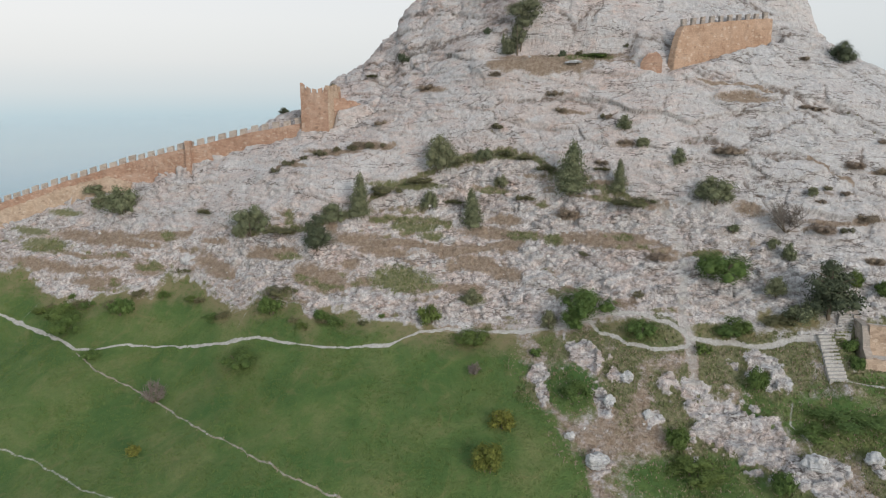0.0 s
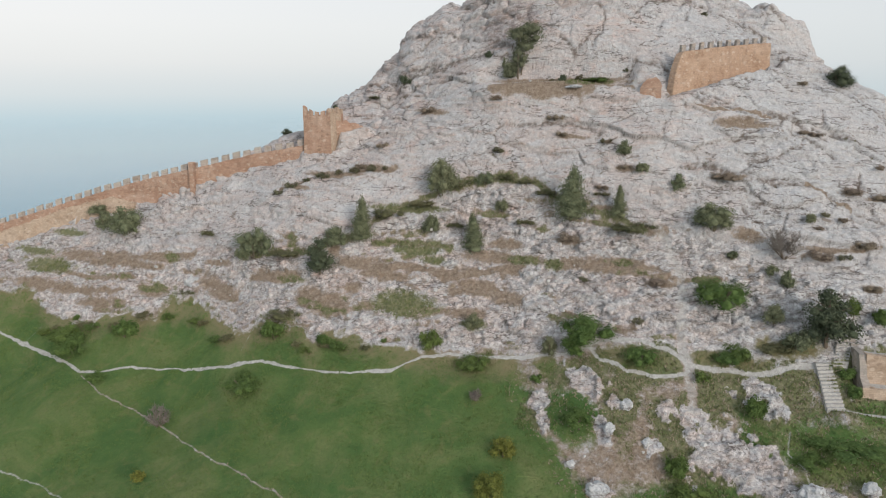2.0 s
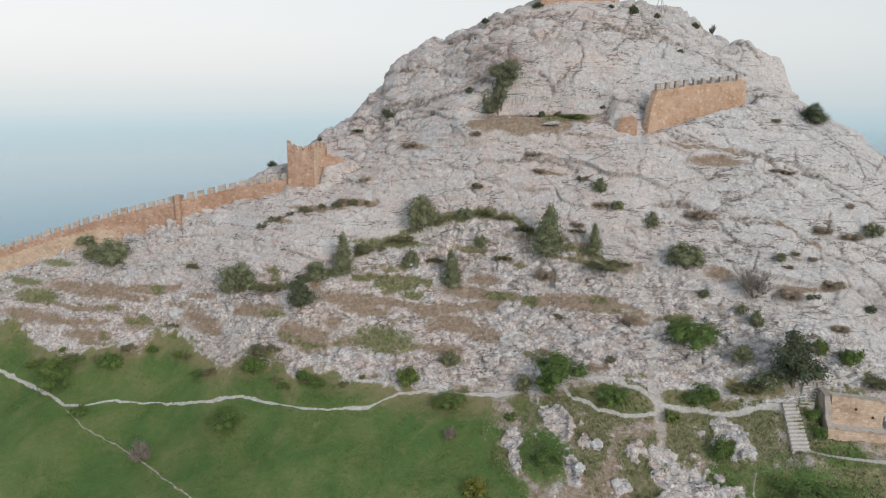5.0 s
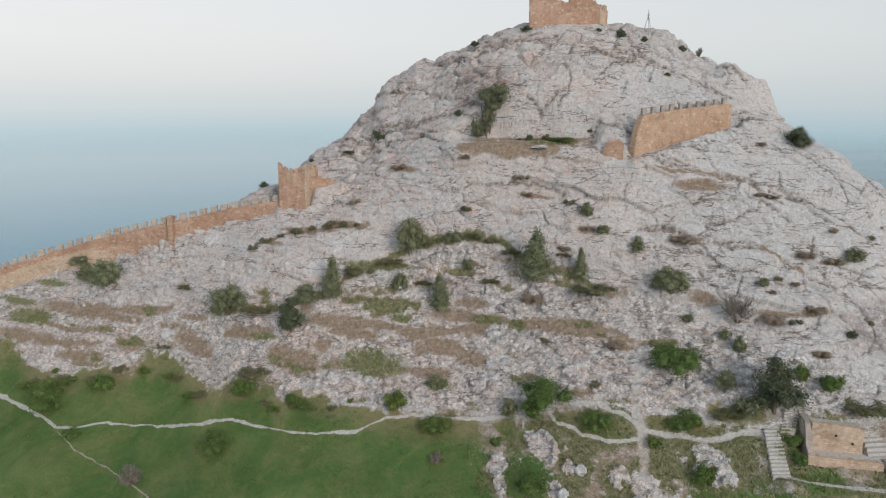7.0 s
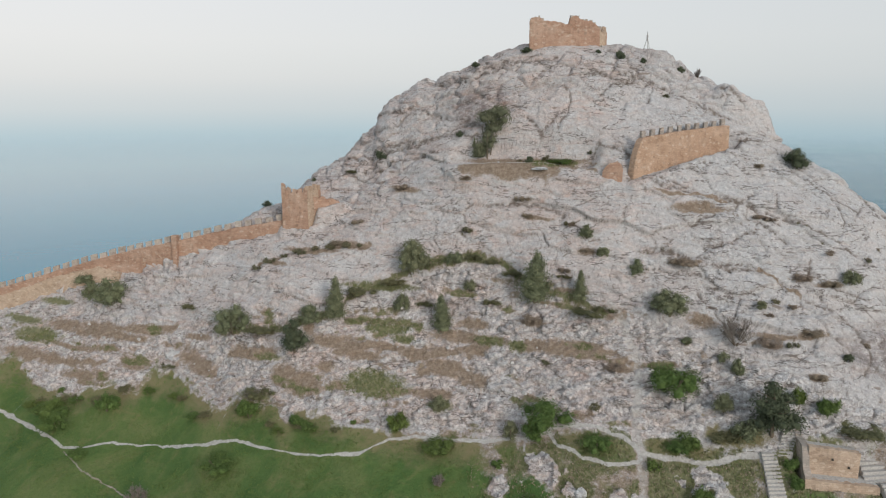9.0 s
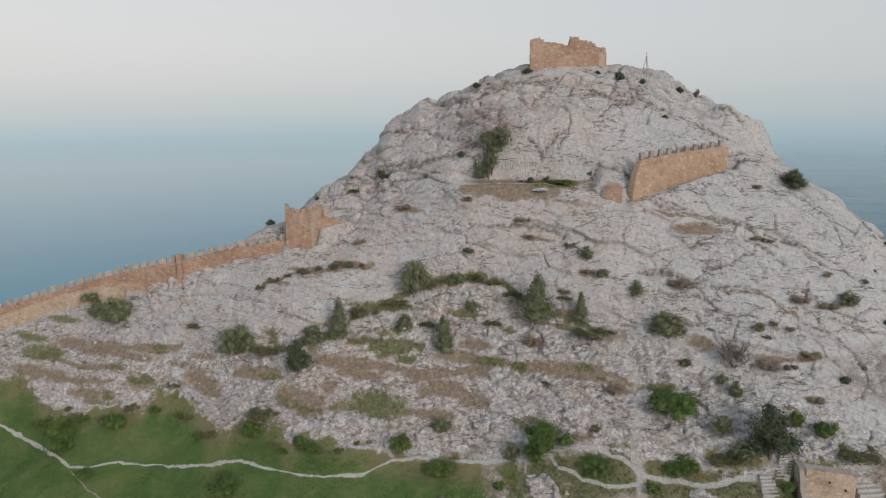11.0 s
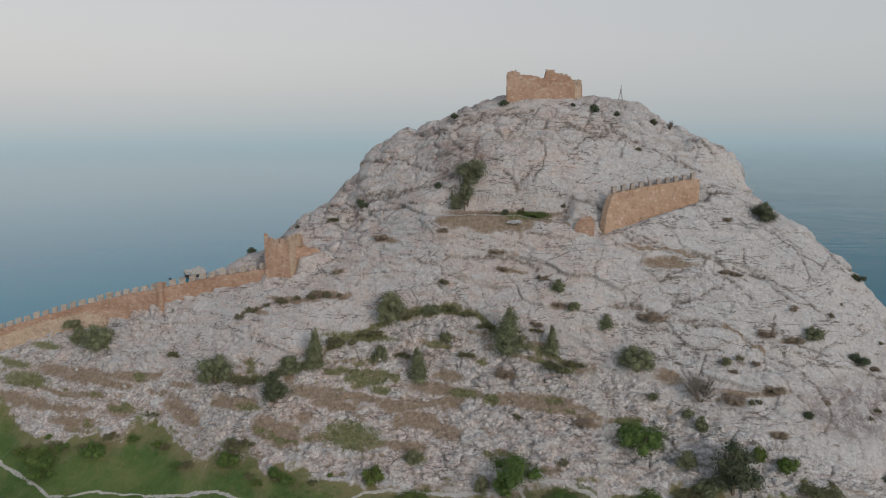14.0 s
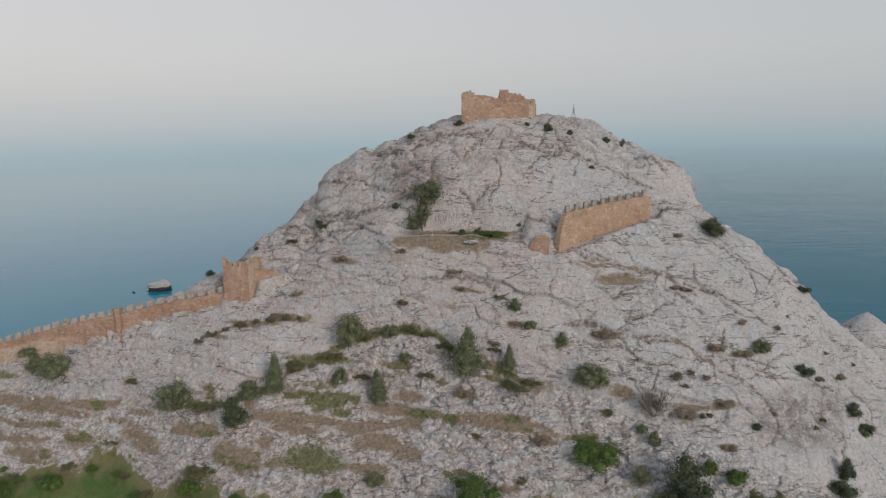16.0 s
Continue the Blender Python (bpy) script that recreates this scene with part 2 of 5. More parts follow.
    fine = maths(n, l, "ADD", noise_node(n, l, 1.6, 9, 0.78, co), maths(n, l, "MULTIPLY", ramp(n, l, gap, ((0.0, 0.0), (0.2, 1.0))), 0.22))
    fine = maths(n, l, "SUBTRACT", fine, maths(n, l, "MULTIPLY", joints, 0.35))
    bump(n, l, b, fine, 0.7, 0.6)
    return m


def masonry_material(name, tone, plaster=0.35):
    """Coursed rubble: uneven rows of squared stones in worn mortar, with patches of old plaster."""
    m, n, l, b = material(name, 0.95)
    co = n.new("ShaderNodeTexCoord").outputs["Object"]
    bend = n.new("ShaderNodeTexNoise")
    bend.inputs["Scale"].default_value, bend.inputs["Detail"].default_value = 1.7, 4.0
    l.new(co, bend.inputs["Vector"])
    bent = n.new("ShaderNodeVectorMath")
    bent.operation = "MULTIPLY_ADD"
    l.new(bend.outputs["Color"], bent.inputs[0])
    bent.inputs[1].default_value = (0.5, 0.5, 0.4)
    l.new(co, bent.inputs[2])
    sep = n.new("ShaderNodeSeparateXYZ")
    l.new(bent.outputs[0], sep.inputs[0])
    face = n.new("ShaderNodeCombineXYZ")
    l.new(maths(n, l, "ADD", sep.outputs["X"], maths(n, l, "MULTIPLY", sep.outputs["Y"], 0.9)), face.inputs[0])
    l.new(sep.outputs["Z"], face.inputs[1])
    brick = n.new("ShaderNodeTexBrick")
    l.new(face.outputs[0], brick.inputs["Vector"])
    for key, c in (("Color1", tuple(0.88 * k for k in tone)), ("Color2", tuple(min(1, 1.10 * k) for k in tone)), ("Mortar", tuple(0.84 * k for k in tone))):
        brick.inputs[key].default_value = (*c, 1)
    for key, size in (("Scale", 1.0), ("Mortar Size", 0.035), ("Mortar Smooth", 0.4), ("Brick Width", 0.44), ("Row Height", 0.27)):
        brick.inputs[key].default_value = size
    hue = noise_node(n, l, 0.3, 6, 0.7, co, 0.6)
    col = mix(n, l, 0.85, brick.outputs["Color"], ramp(n, l, hue, ((0.34, (0.66, 0.60, 0.56)), (0.5, (0.95, 0.92, 0.90)), (0.66, (1.0, 1.0, 1.0)))), "MULTIPLY")
    worn = noise_node(n, l, 0.22, 5, 0.65, co, 0.8, (0.7, 0.7, 1.3))
    col = mix(n, l, maths(n, l, "MULTIPLY", ramp(n, l, worn, ((0.48, 0.0), (0.62, 1.0))), plaster), col, (0.60, 0.47, 0.375))
    pale = voronoi(n, l, 1.9, "F1", bent.outputs[0], (1, 1, 1.5))
    one = n.new("ShaderNodeSeparateColor")
    l.new(pale.outputs["Color"], one.inputs[0])
    col = mix(n, l, ramp(n, l, one.outputs[0], ((0.90, 0.0), (0.94, 0.4))), col, (0.60, 0.50, 0.41))
    col = mix(n, l, ramp(n, l, one.outputs[1], ((0.93, 0.0), (0.96, 0.4))), col, (0.20, 0.14, 0.10))
    streak = noise_node(n, l, 0.9, 6, 0.7, co, 0.0, (1.2, 1.2, 0.25))
    col = mix(n, l, ramp(n, l, streak, ((0.52, 0.0), (0.72, 0.45))), col, tuple(0.55 * k for k in tone))
    l.new(col, b.inputs["Base Color"])
    bump(n, l, b, maths(n, l, "ADD", brick.outputs["Fac"], maths(n, l, "MULTIPLY", noise_node(n, l, 3, 6, 0.75), -0.8)), -0.05, 0.6)
    return m


def leaf_material(name, dark, light, tint=(0.16, 0.13, 0.05), deep=0.45):
    m, n, l, b = material(name, 0.85)
    v = noise_node(n, l, 5.0, 3, 0.7)
    col = ramp(n, l, v, ((0.3, dark), (0.68, light)))
    who = n.new("ShaderNodeObjectInfo").outputs["Random"]
    col = mix(n, l, ramp(n, l, who, ((0.3, 0.0), (1.0, 0.35))), col, tint)
    isl = n.new("ShaderNodeNewGeometry").outputs["Random Per Island"]
    col = mix(n, l, ramp(n, l, isl, ((0.0, deep), (0.6, 0.0))), col, tuple(c * 0.4 for c in dark))
    l.new(col, b.inputs["Base Color"])
    return m


def plain_material(name, tone, rough=0.85, scale=3.0, spread=0.25):
    m, n, l, b = material(name, rough)
    v = noise_node(n, l, scale, 5, 0.65)
    l.new(ramp(n, l, v, ((0.3, tuple(c * (1 - spread) for c in tone)), (0.7, tuple(min(1, c * (1 + spread)) for c in tone)))), b.inputs["Base Color"])
    bump(n, l, b, noise_node(n, l, scale * 3, 5, 0.7), 0.05, 0.4)
    return m


def sea_material():
    """Calm water, paler to the west, ruffled and darker to the east, its far haze put into the alpha."""
    m, n, l, b = material("sea_water", 0.1)
    co = n.new("ShaderNodeTexCoord").outputs["Object"]
    sep = n.new("ShaderNodeSeparateXYZ")
    l.new(co, sep.inputs[0])
    east = n.new("ShaderNodeMapRange")
    east.interpolation_type = "SMOOTHSTEP"
    east.inputs["From Min"].default_value, east.inputs["From Max"].default_value = -250, 420
    l.new(sep.outputs["X"], east.inputs["Value"])
    v = noise_node(n, l, 0.003, 4, 0.5, co, 0.5)
    west_col = ramp(n, l, v, ((0.3, (0.004, 0.185, 0.275)), (0.7, (0.006, 0.215, 0.31))))
    east_col = ramp(n, l, v, ((0.3, (0.001, 0.120, 0.178)), (0.7, (0.002, 0.142, 0.205))))
    l.new(mix(n, l, east.outputs[0], west_col, east_col), b.inputs["Base Color"])
    b.inputs["IOR"].default_value = 1.333
    l.new(mix(n, l, east.outputs[0], (0.30, 0.30, 0.30), (0.06, 0.06, 0.06)), b.inputs["Specular IOR Level"])
    swell = n.new("ShaderNodeMapping")
    swell.inputs["Rotation"].default_value, swell.inputs["Scale"].default_value = (0, 0, -0.45), (0.35, 1.5, 1)
    l.new(co, swell.inputs[0])
    ripple = maths(n, l, "ADD", noise_node(n, l, 0.05, 4, 0.6, swell.outputs[0], 0.3), maths(n, l, "MULTIPLY", noise_node(n, l, 0.22, 4, 0.6, swell.outputs[0]), 0.25))
    patch = ramp(n, l, noise_node(n, l, 0.006, 3, 0.6, co), ((0.38, 0.25), (0.62, 1.0)))
    amount = maths(n, l, "MULTIPLY", maths(n, l, "ADD", 0.12, maths(n, l, "MULTIPLY", east.outputs[0], 1.0)), patch)
    bump(n, l, b, maths(n, l, "MULTIPLY", ripple, amount), 1.6, 0.5)
    # haze put into the alpha: far water fades out with distance
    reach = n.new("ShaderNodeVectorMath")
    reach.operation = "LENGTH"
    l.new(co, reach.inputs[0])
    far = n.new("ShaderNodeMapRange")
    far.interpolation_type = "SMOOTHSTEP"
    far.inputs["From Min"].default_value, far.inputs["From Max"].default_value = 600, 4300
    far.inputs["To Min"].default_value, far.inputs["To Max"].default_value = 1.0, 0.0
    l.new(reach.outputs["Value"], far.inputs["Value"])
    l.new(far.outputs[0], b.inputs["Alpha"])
    return m


def sea_rock_material():
    m, n, l, b = material("rock_with_dark_foot", 0.8)
    pale = ramp(n, l, noise_node(n, l, 0.5, 6, 0.7), ((0.3, (0.30, 0.28, 0.26)), (0.7, (0.52, 0.50, 0.47))))
    sep = n.new("ShaderNodeSeparateXYZ")
    l.new(n.new("ShaderNodeTexCoord").outputs["Object"], sep.inputs[0])
    # dark foot: wet rock, with its reflection in the water painted in
    foot_z = maths(n, l, "ADD", sep.outputs["Z"], maths(n, l, "MULTIPLY", noise_node(n, l, 0.3, 4), 3.0))
    l.new(mix(n, l, ramp(n, l, maths(n, l, "MULTIPLY", foot_z, 0.1), ((0.44, 0.0), (0.52, 1.0))), (0.03, 0.032, 0.035), pale), b.inputs["Base Color"])
    bump(n, l, b, noise_node(n, l, 0.6, 6, 0.7), 0.8, 0.7)
    return m


GROUND = ground_material()
SEA_ROCK = sea_rock_material()
SEA = sea_material()
WALL = masonry_material("ochre_rubble_masonry", (0.43, 0.278, 0.203))
WALL_TAN = masonry_material("tan_rubble_masonry", (0.45, 0.312, 0.222), 0.2)
# paler ochre: the footing's own tone, and sunlight painted onto side walls
WALL_PALE_LIT = masonry_material("pale_and_sunlit_masonry", (0.50, 0.385, 0.29))
WALL_GREY = masonry_material("grey_rubble_masonry", (0.36, 0.33, 0.30))
MERLON = masonry_material("pale_grey_masonry", (0.46, 0.42, 0.38))
HOUSE = masonry_material("pale_stone_masonry", (0.47, 0.37, 0.285))
PAVING = plain_material("pale_stone_paving", (0.40, 0.385, 0.365))
HOLE_SHADE = plain_material("dark_hole_shade", (0.05, 0.045, 0.04))
STONE = plain_material("loose_limestone", (0.47, 0.46, 0.45), 0.95, 1.2)
BARK = plain_material("bark", (0.15, 0.12, 0.09), 0.95)
TWIG = plain_material("bare_grey_twigs", (0.22, 0.19, 0.165), 0.95)
LEAF = leaf_material("olive_leaves", (0.095, 0.115, 0.064), (0.235, 0.255, 0.15), (0.24, 0.22, 0.13))
LEAF_MID = leaf_material("grey_green_leaves", (0.085, 0.098, 0.062), (0.185, 0.195, 0.12), (0.20, 0.19, 0.11), 0.3)
LEAF_GREEN = leaf_material("green_leaves", (0.060, 0.110, 0.030), (0.140, 0.205, 0.060), (0.18, 0.19, 0.05))
LEAF_DARK = leaf_material("dark_needles", (0.055, 0.075, 0.048), (0.135, 0.158, 0.096), (0.10, 0.11, 0.06))
GORSE = leaf_material("yellow_broom", (0.085, 0.115, 0.026), (0.20, 0.215, 0.052), (0.27, 0.24, 0.045))
DRY = leaf_material("dry_grass", (0.22, 0.165, 0.12), (0.42, 0.345, 0.265), (0.34, 0.28, 0.20), 0.15)
WEED = leaf_material("ledge_weeds", (0.11, 0.138, 0.05), (0.195, 0.212, 0.092), (0.22, 0.20, 0.105), 0.15)
TUFT = leaf_material("crevice_herbs", (0.10, 0.105, 0.062), (0.22, 0.21, 0.13), (0.24, 0.19, 0.12))
HEATH = leaf_material("withered_heath", (0.215, 0.165, 0.13), (0.37, 0.30, 0.235), (0.30, 0.26, 0.16))
LEAF_LEDGE = leaf_material("ledge_shrub_leaves", (0.085, 0.094, 0.046), (0.195, 0.19, 0.098), (0.26, 0.21, 0.12))
BLADE = leaf_material("meadow_grass", (0.082, 0.138, 0.038), (0.15, 0.205, 0.062), (0.18, 0.18, 0.075), 0.1)
STEEL = plain_material("weathered_steel", (0.34, 0.33, 0.32), 0.6)
WHITE = plain_material("white_boat_paint", (0.75, 0.75, 0.74), 0.5, 3, 0.05)


# ---- landform ----
# the lie of the land: a tilted cubic sheet, broad swells on a coarse net, crest lines
SHEET = (80.0, 39.7, 13.4, 5.3, 35.4, 13.2, 1.4, -18.6, -15.0, -26.3)
SWELLS = (
    (-0.7, 0.0, 0.7, 3.0, 2.4, -1.8),
    (-3.0, -0.0, 0.0, -1.6, 0.2, 1.8),
    (0.3, -0.4, 2.6, 1.3, 1.4, -1.5),
    (3.6, 0.3, -0.9, -3.2, 0.3, 0.8),
    (1.0, 0.4, -0.7, 1.3, 2.6, -3.4),
    (0.4, 0.8, -0.4, -1.9, -0.3, -7.5),
    (1.3, -3.5, -3.7, -4.2, 1.5, 0.0),
    (-3.5, -0.5, -2.1, -0.2, 1.5, 3.1),
    (-2.4, -1.9, -2.0, 3.2, 2.9, -1.3),
    (-0.2, 1.1, 2.3, 1.2, 0.0, -3.2),
    (-1.6, -0.6, 2.1, 5.3, 1.6, -10.0),
    (0.1, 2.5, 0.2, -0.0, 2.0, -1.5),
)


def blend(a, b, v):
    k = np.clip((v - a) / (b - a), 0, 1)
    return k * k * (3 - 2 * k)


def soft(v, s):
    return s * np.logaddexp(0, v / s)


def land(x, y):
    """Height of the smooth ground at x, y (arrays)."""
    x, y = np.broadcast_arrays(np.asarray(x, float), np.asarray(y, float))
    cx, cy = np.clip(x, -104, 92), np.clip(y, 70, 157)
    u, v = cx / 100, (cy - 115) / 45
    z, k = np.zeros(cx.shape), 0
    for i in range(4):
        for j in range(4 - i):
            z = z + SHEET[k] * u**i * v**j
            k += 1
    gy = [np.exp(-((cy - 78 - 14 * j) / 12) ** 2) for j in range(6)]
    for i, row in enumerate(SWELLS):
        gx = np.exp(-((cx + 100 - 18 * i) / 16) ** 2)
        z = z + gx * sum(w * g for w, g in zip(row, gy))
    z = z + 0.36 * np.minimum(y - cy, 0) + 0.3 * np.minimum(x - cx, 0)
    # the terrace before the gate, and the tower's footing
    for (ax, ay, az), (bx, by, bz), half in TERRACES:
        k = np.clip(((x - ax) * (bx - ax) + (y - ay) * (by - ay)) / ((bx - ax) ** 2 + (by - ay) ** 2), 0, 1)
        off = np.hypot(x - ax - k * (bx - ax), y - ay - k * (by - ay))
        z = z + (az + k * (bz - az) - z) * blend(half * 2.4, half * 0.6, off)
    # behind the crest the ground falls to the sea, past the right shoulder too
    crest = np.interp(x, CREST_X, CREST_Y)
    z = z - CREST_A * soft(y - crest, 0.7) - 0.9 * soft(y - crest - CREST_B, 2.0)
    z = z + np.interp(x, RIM_X, RIM_Z) * blend(142, 148.5, y)
    edge = np.interp(y, EDGE_Y, EDGE_X)
    z = z - 1.5 * soft(x - edge, 1.2) - 0.5 * np.maximum(x - 92, 0)
    # the flank of the summit knoll, nearly upright
    flank = np.interp(y, FLANK_Y, FLANK_X)
    z = z - 9.0 * blend(0, 3.0, x - flank) * blend(134, 139, y)
    # a lower spur beyond the right shoulder
    r = np.hypot(x - 106, 1.2 * (y - 134))
    z = np.maximum(z, 87.0 - 0.4 * r - 0.04 * r * r)
    return np.maximum(z, -40)


TERRACES = (((8.0, 135.5, 105.4), (16.0, 133.8, 106.0), 1.4), ((16.0, 133.8, 106.0), (24.0, 132.0, 106.1), 1.4), ((24.0, 132.0, 106.1), (31.5, 129.6, 105.0), 1.3), ((51.5, 84.5, 63.9), (68.0, 83.2, 62.9), 1.2), ((56.0, 87.8, 64.6), (64.5, 87.2, 64.3), 1.5), ((-26.5, 138.8, 92.8), (-21.0, 137.6, 93.0), 0.9), ((39.6, 124.2, 103.5), (59.8, 133.7, 108.3), 1.0), ((62.0, 143.5, 120.2), (67.6, 143.8, 117.6), 1.9), ((-19.4, 138.7, 96.5), (-15.0, 139.9, 97.4), 0.8))
CREST_X = (-104, -78, -62, -50, -38, -29, -22, -17, -11, -4, 2, 11, 20, 33, 46, 56, 64, 71, 80, 92)
CREST_Y = (153, 150.5, 149, 145, 143.5, 144.5, 147.5, 148.4, 150.3, 151.5, 150.4, 148, 146.9, 145.7, 146.4, 146.2, 145.6, 146.0, 146, 140)
CREST_A, CREST_B = 1.25, 7.0
RIM_X = (-46, -38, -33, -27, -24.5, -21, -17, -14.5, -13, -11, -9.6, -8.6, -6.6, -4, -0.4, 3.3, 6.5, 10.8, 14, 18, 36, 40, 47, 52, 56, 59.5, 62, 69, 72)
RIM_Z = (0, 1.4, 2.2, 1.6, 1.4, 0.3, -0.4, -0.3, -1.0, -2.0, -1.8, 0.0, 0.6, -0.2, 0.8, -1.0, -0.6, -0.4, -0.4, 0, 0, -0.3, -0.3, 0.1, -1.4, -2.1, -0.6, -0.8, 0)
EDGE_Y = (70, 100, 114, 125, 129, 138, 146, 160)
EDGE_X = (150, 144, 122, 94.0, 83.4, 77.0, 76, 74)
FLANK_Y = (134, 139, 143, 147, 152)
FLANK_X = (75, 72.8, 70.6, 72.2, 74.4)


# ---- the hill ----
def hashed(i, j, k):
    h = (i.astype(np.int64) * 374761393 + j.astype(np.int64) * 668265263 + k * 974634577) & 0xFFFFFFFF
    h = ((h ^ (h >> 13)) * 1274126177) & 0xFFFFFFFF
    h = ((h ^ (h >> 16)) * 2246822519) & 0xFFFFFFFF
    return ((h ^ (h >> 15)) & 0xFFFFFF) / 16777216.0


def value(x, y, seed):
    i, j = np.floor(x), np.floor(y)
    a, b = x - i, y - j
    a, b = a * a * (3 - 2 * a), b * b * (3 - 2 * b)
    p, q = hashed(i, j, seed), hashed(i + 1, j, seed)
    r, s = hashed(i, j + 1, seed), hashed(i + 1, j + 1, seed)
    return (p * (1 - a) + q * a) * (1 - b) + (r * (1 - a) + s * a) * b


def fbm(x, y, seed, octaves=4):
    total, amp, norm = 0.0, 1.0, 0.0
    for o in range(octaves):
        total = total + amp * value(x * 2**o + 17.3 * o, y * 2**o - 9.1 * o, seed + o)
        norm += amp
        amp *= 0.55
    return total / norm - 0.5


def cells(u, v, seed):
    """Broken plates: distance to the nearest joint, a number for each plate, and the place in it."""
    i, j = np.floor(u), np.floor(v)
    f1, f2 = np.full(u.shape, 9.0), np.full(u.shape, 9.0)
    who, du, dv = np.zeros(u.shape), np.zeros(u.shape), np.zeros(u.shape)
    for a in (-1, 0, 1):
        for b in (-1, 0, 1):
            px, py = i + a + hashed(i + a, j + b, seed), j + b + hashed(i + a, j + b, seed + 7)
            d = np.hypot(u - px, v - py)
            near = d < f1
            f2 = np.where(near, f1, np.minimum(f2, d))
            who = np.where(near, hashed(i + a, j + b, seed + 13), who)
            du, dv = np.where(near, u - px, du), np.where(near, v - py, dv)
            f1 = np.where(near, d, f1)
    return f2 - f1, who, du, dv


def along(x, y, line):
    """Distance from x, y to a line of points."""
    best = np.full(x.shape, 99.0)
    for (ax, ay), (bx, by) in zip(line, line[1:]):
        vx, vy = bx - ax, by - ay
        s = np.clip(((x - ax) * vx + (y - ay) * vy) / (vx * vx + vy * vy), 0, 1)
        best = np.minimum(best, np.hypot(x - ax - s * vx, y - ay - s * vy))
    return best


def spots(x, y, h, rows):
    """Patches that lie along the contours; rows of x, y, half length, half depth."""
    best = np.zeros(x.shape)
    for px, py, rx, ry in rows:
        hp = float(land(px, py))
        best = np.maximum(best, 1 - 0.5 * np.sqrt(((x - px) / rx) ** 2 + ((h - hp) / (0.85 * ry)) ** 2 + ((y - py) / (rx + 3 * ry)) ** 2) ** 1.3)
    return best


MEADOW_X = (-104, -88, -82, -76.8, -71, -63.5, -55.6, -52, -49.4, -45.6, -41.5, -36.6, -32.9, -31.1, -28.2, -24, -21, -18, -12.1, -6.7, 12, 22, 34, 50, 70, 96)
MEADOW_Y = (144, 136.4, 134.7, 129.9, 126, 123.8, 124, 122.8, 124.6, 124, 120.7, 115.5, 112.8, 113, 113.2, 110.5, 107.2, 107.9, 104.6, 103, 100, 98.2, 93, 90.5, 91.5, 90)
ROUGH_X = (-92, -73, -55, -39, -15, -9, 0, 10, 19, 33, 43, 52, 61, 69, 90)
ROUGH_Y = (150, 142, 134.5, 127.5, 121, 124, 125, 124.5, 119.6, 112, 107.5, 101, 97.5, 95, 92)
PATHS = {
    "main": ((-84, 127.5), (-78.6, 124.8), (-70.4, 119.7), (-62.1, 113.2), (-58.7, 112.8), (-53.6, 113.7), (-45.4, 111.8), (-37.7, 109.3), (-29.3, 107.1), (-24.9, 104.5), (-18.9, 101.8), (-14.2, 100.2), (-8.0, 99.8), (-3.8, 101.5), (0.6, 102.3), (5.9, 101.3), (11.1, 100.1), (17.0, 98.6), (19.9, 98.3), (22.5, 98.8)),
    "loop_up": ((21.7, 98.8), (27.7, 97.3), (31.5, 95.5), (33.4, 93.6), (33.6, 92.1)),
    "loop_low": ((21.1, 98.5), (22.2, 96.1), (25.5, 93.7), (29.2, 92.1), (33.3, 91.9)),
    "right": ((34.2, 92.8), (38.7, 91.6), (43.1, 90.6), (47.0, 90.8), (50.4, 90.4)),
    "terrace": ((50.8, 84.9), (55.0, 83.9), (60.4, 82.9), (66, 82.5), (72, 82)),
    "gate": ((8.0, 134.8), (16.0, 133.0), (20.0, 132.1), (24.0, 131.2), (29.0, 129.7), (33.5, 128.2)),
}
TRACKS = {
    "diagonal": ((-61.3, 112.3), (-56.1, 108.2), (-48.0, 103.7), (-41.8, 98.9), (-33.5, 91.8), (-26.6, 86.8), (-19.7, 82.2), (-13.1, 78.4), (-8, 75)),
    "corner": ((-72, 99), (-65.1, 96.0), (-58.7, 93.1), (-53.1, 89.4), (-48.1, 85.0), (-43.2, 82.5), (-36, 79)),
    "small": ((44.1, 83.7), (43.2, 81.6), (44.4, 79.5), (44.4, 77.2)),
    "side": ((-77.1, 124.6), (-75.1, 127.1)),
    "gully": ((-33.4, 110.4), (-32.1, 112.7), (-31.0, 114.8)),
}
TRAIL = ((33.2, 111.5), (34.9, 108.7), (35.7, 105.2), (35.3, 101.6), (34.2, 97.2), (34.1, 94.2), (33.7, 90.8), (33.4, 87.7))
GRASS_LOW = ((17.1, 89.1, 3.9, 2.8), (27.4, 94.8, 5.2, 1.4), (49.7, 80.8, 8.2, 3.2), (31.3, 76.0, 11.5, 2.6), (39.3, 93.0, 5.0, 0.9), (40.2, 82.7, 2.0, 4.0), (14.4, 97.8, 1.7, 1.5), (47.8, 93.4, 4.3, 1.6), (56.5, 85.0, 3.5, 1.1))
ROCK_LOW = ((36.1, 82.2, 5.6, 3.5), (38.3, 79.3, 2.6, 1.4), (29.6, 87.9, 1.7, 0.9), (20.1, 93.2, 2.5, 1.9), (12.9, 93.0, 1.6, 1.0), (13.5, 89.2, 0.8, 1.1), (20.6, 86.6, 1.2, 1.8), (18.5, 79.0, 1.7, 1.1), (42.3, 88.9, 2.7, 1.5), (43.5, 86.7, 1.6, 1.1), (43.5, 75.7, 2.4, 1.6), (50.3, 75.5, 1.1, 0.9), (26.4, 84.0, 1.6, 0.8), (46.1, 75.8, 0.9, 0.9), (23.4, 89.6, 1.0, 0.9), (33.5, 87.3, 1.6, 1.0))
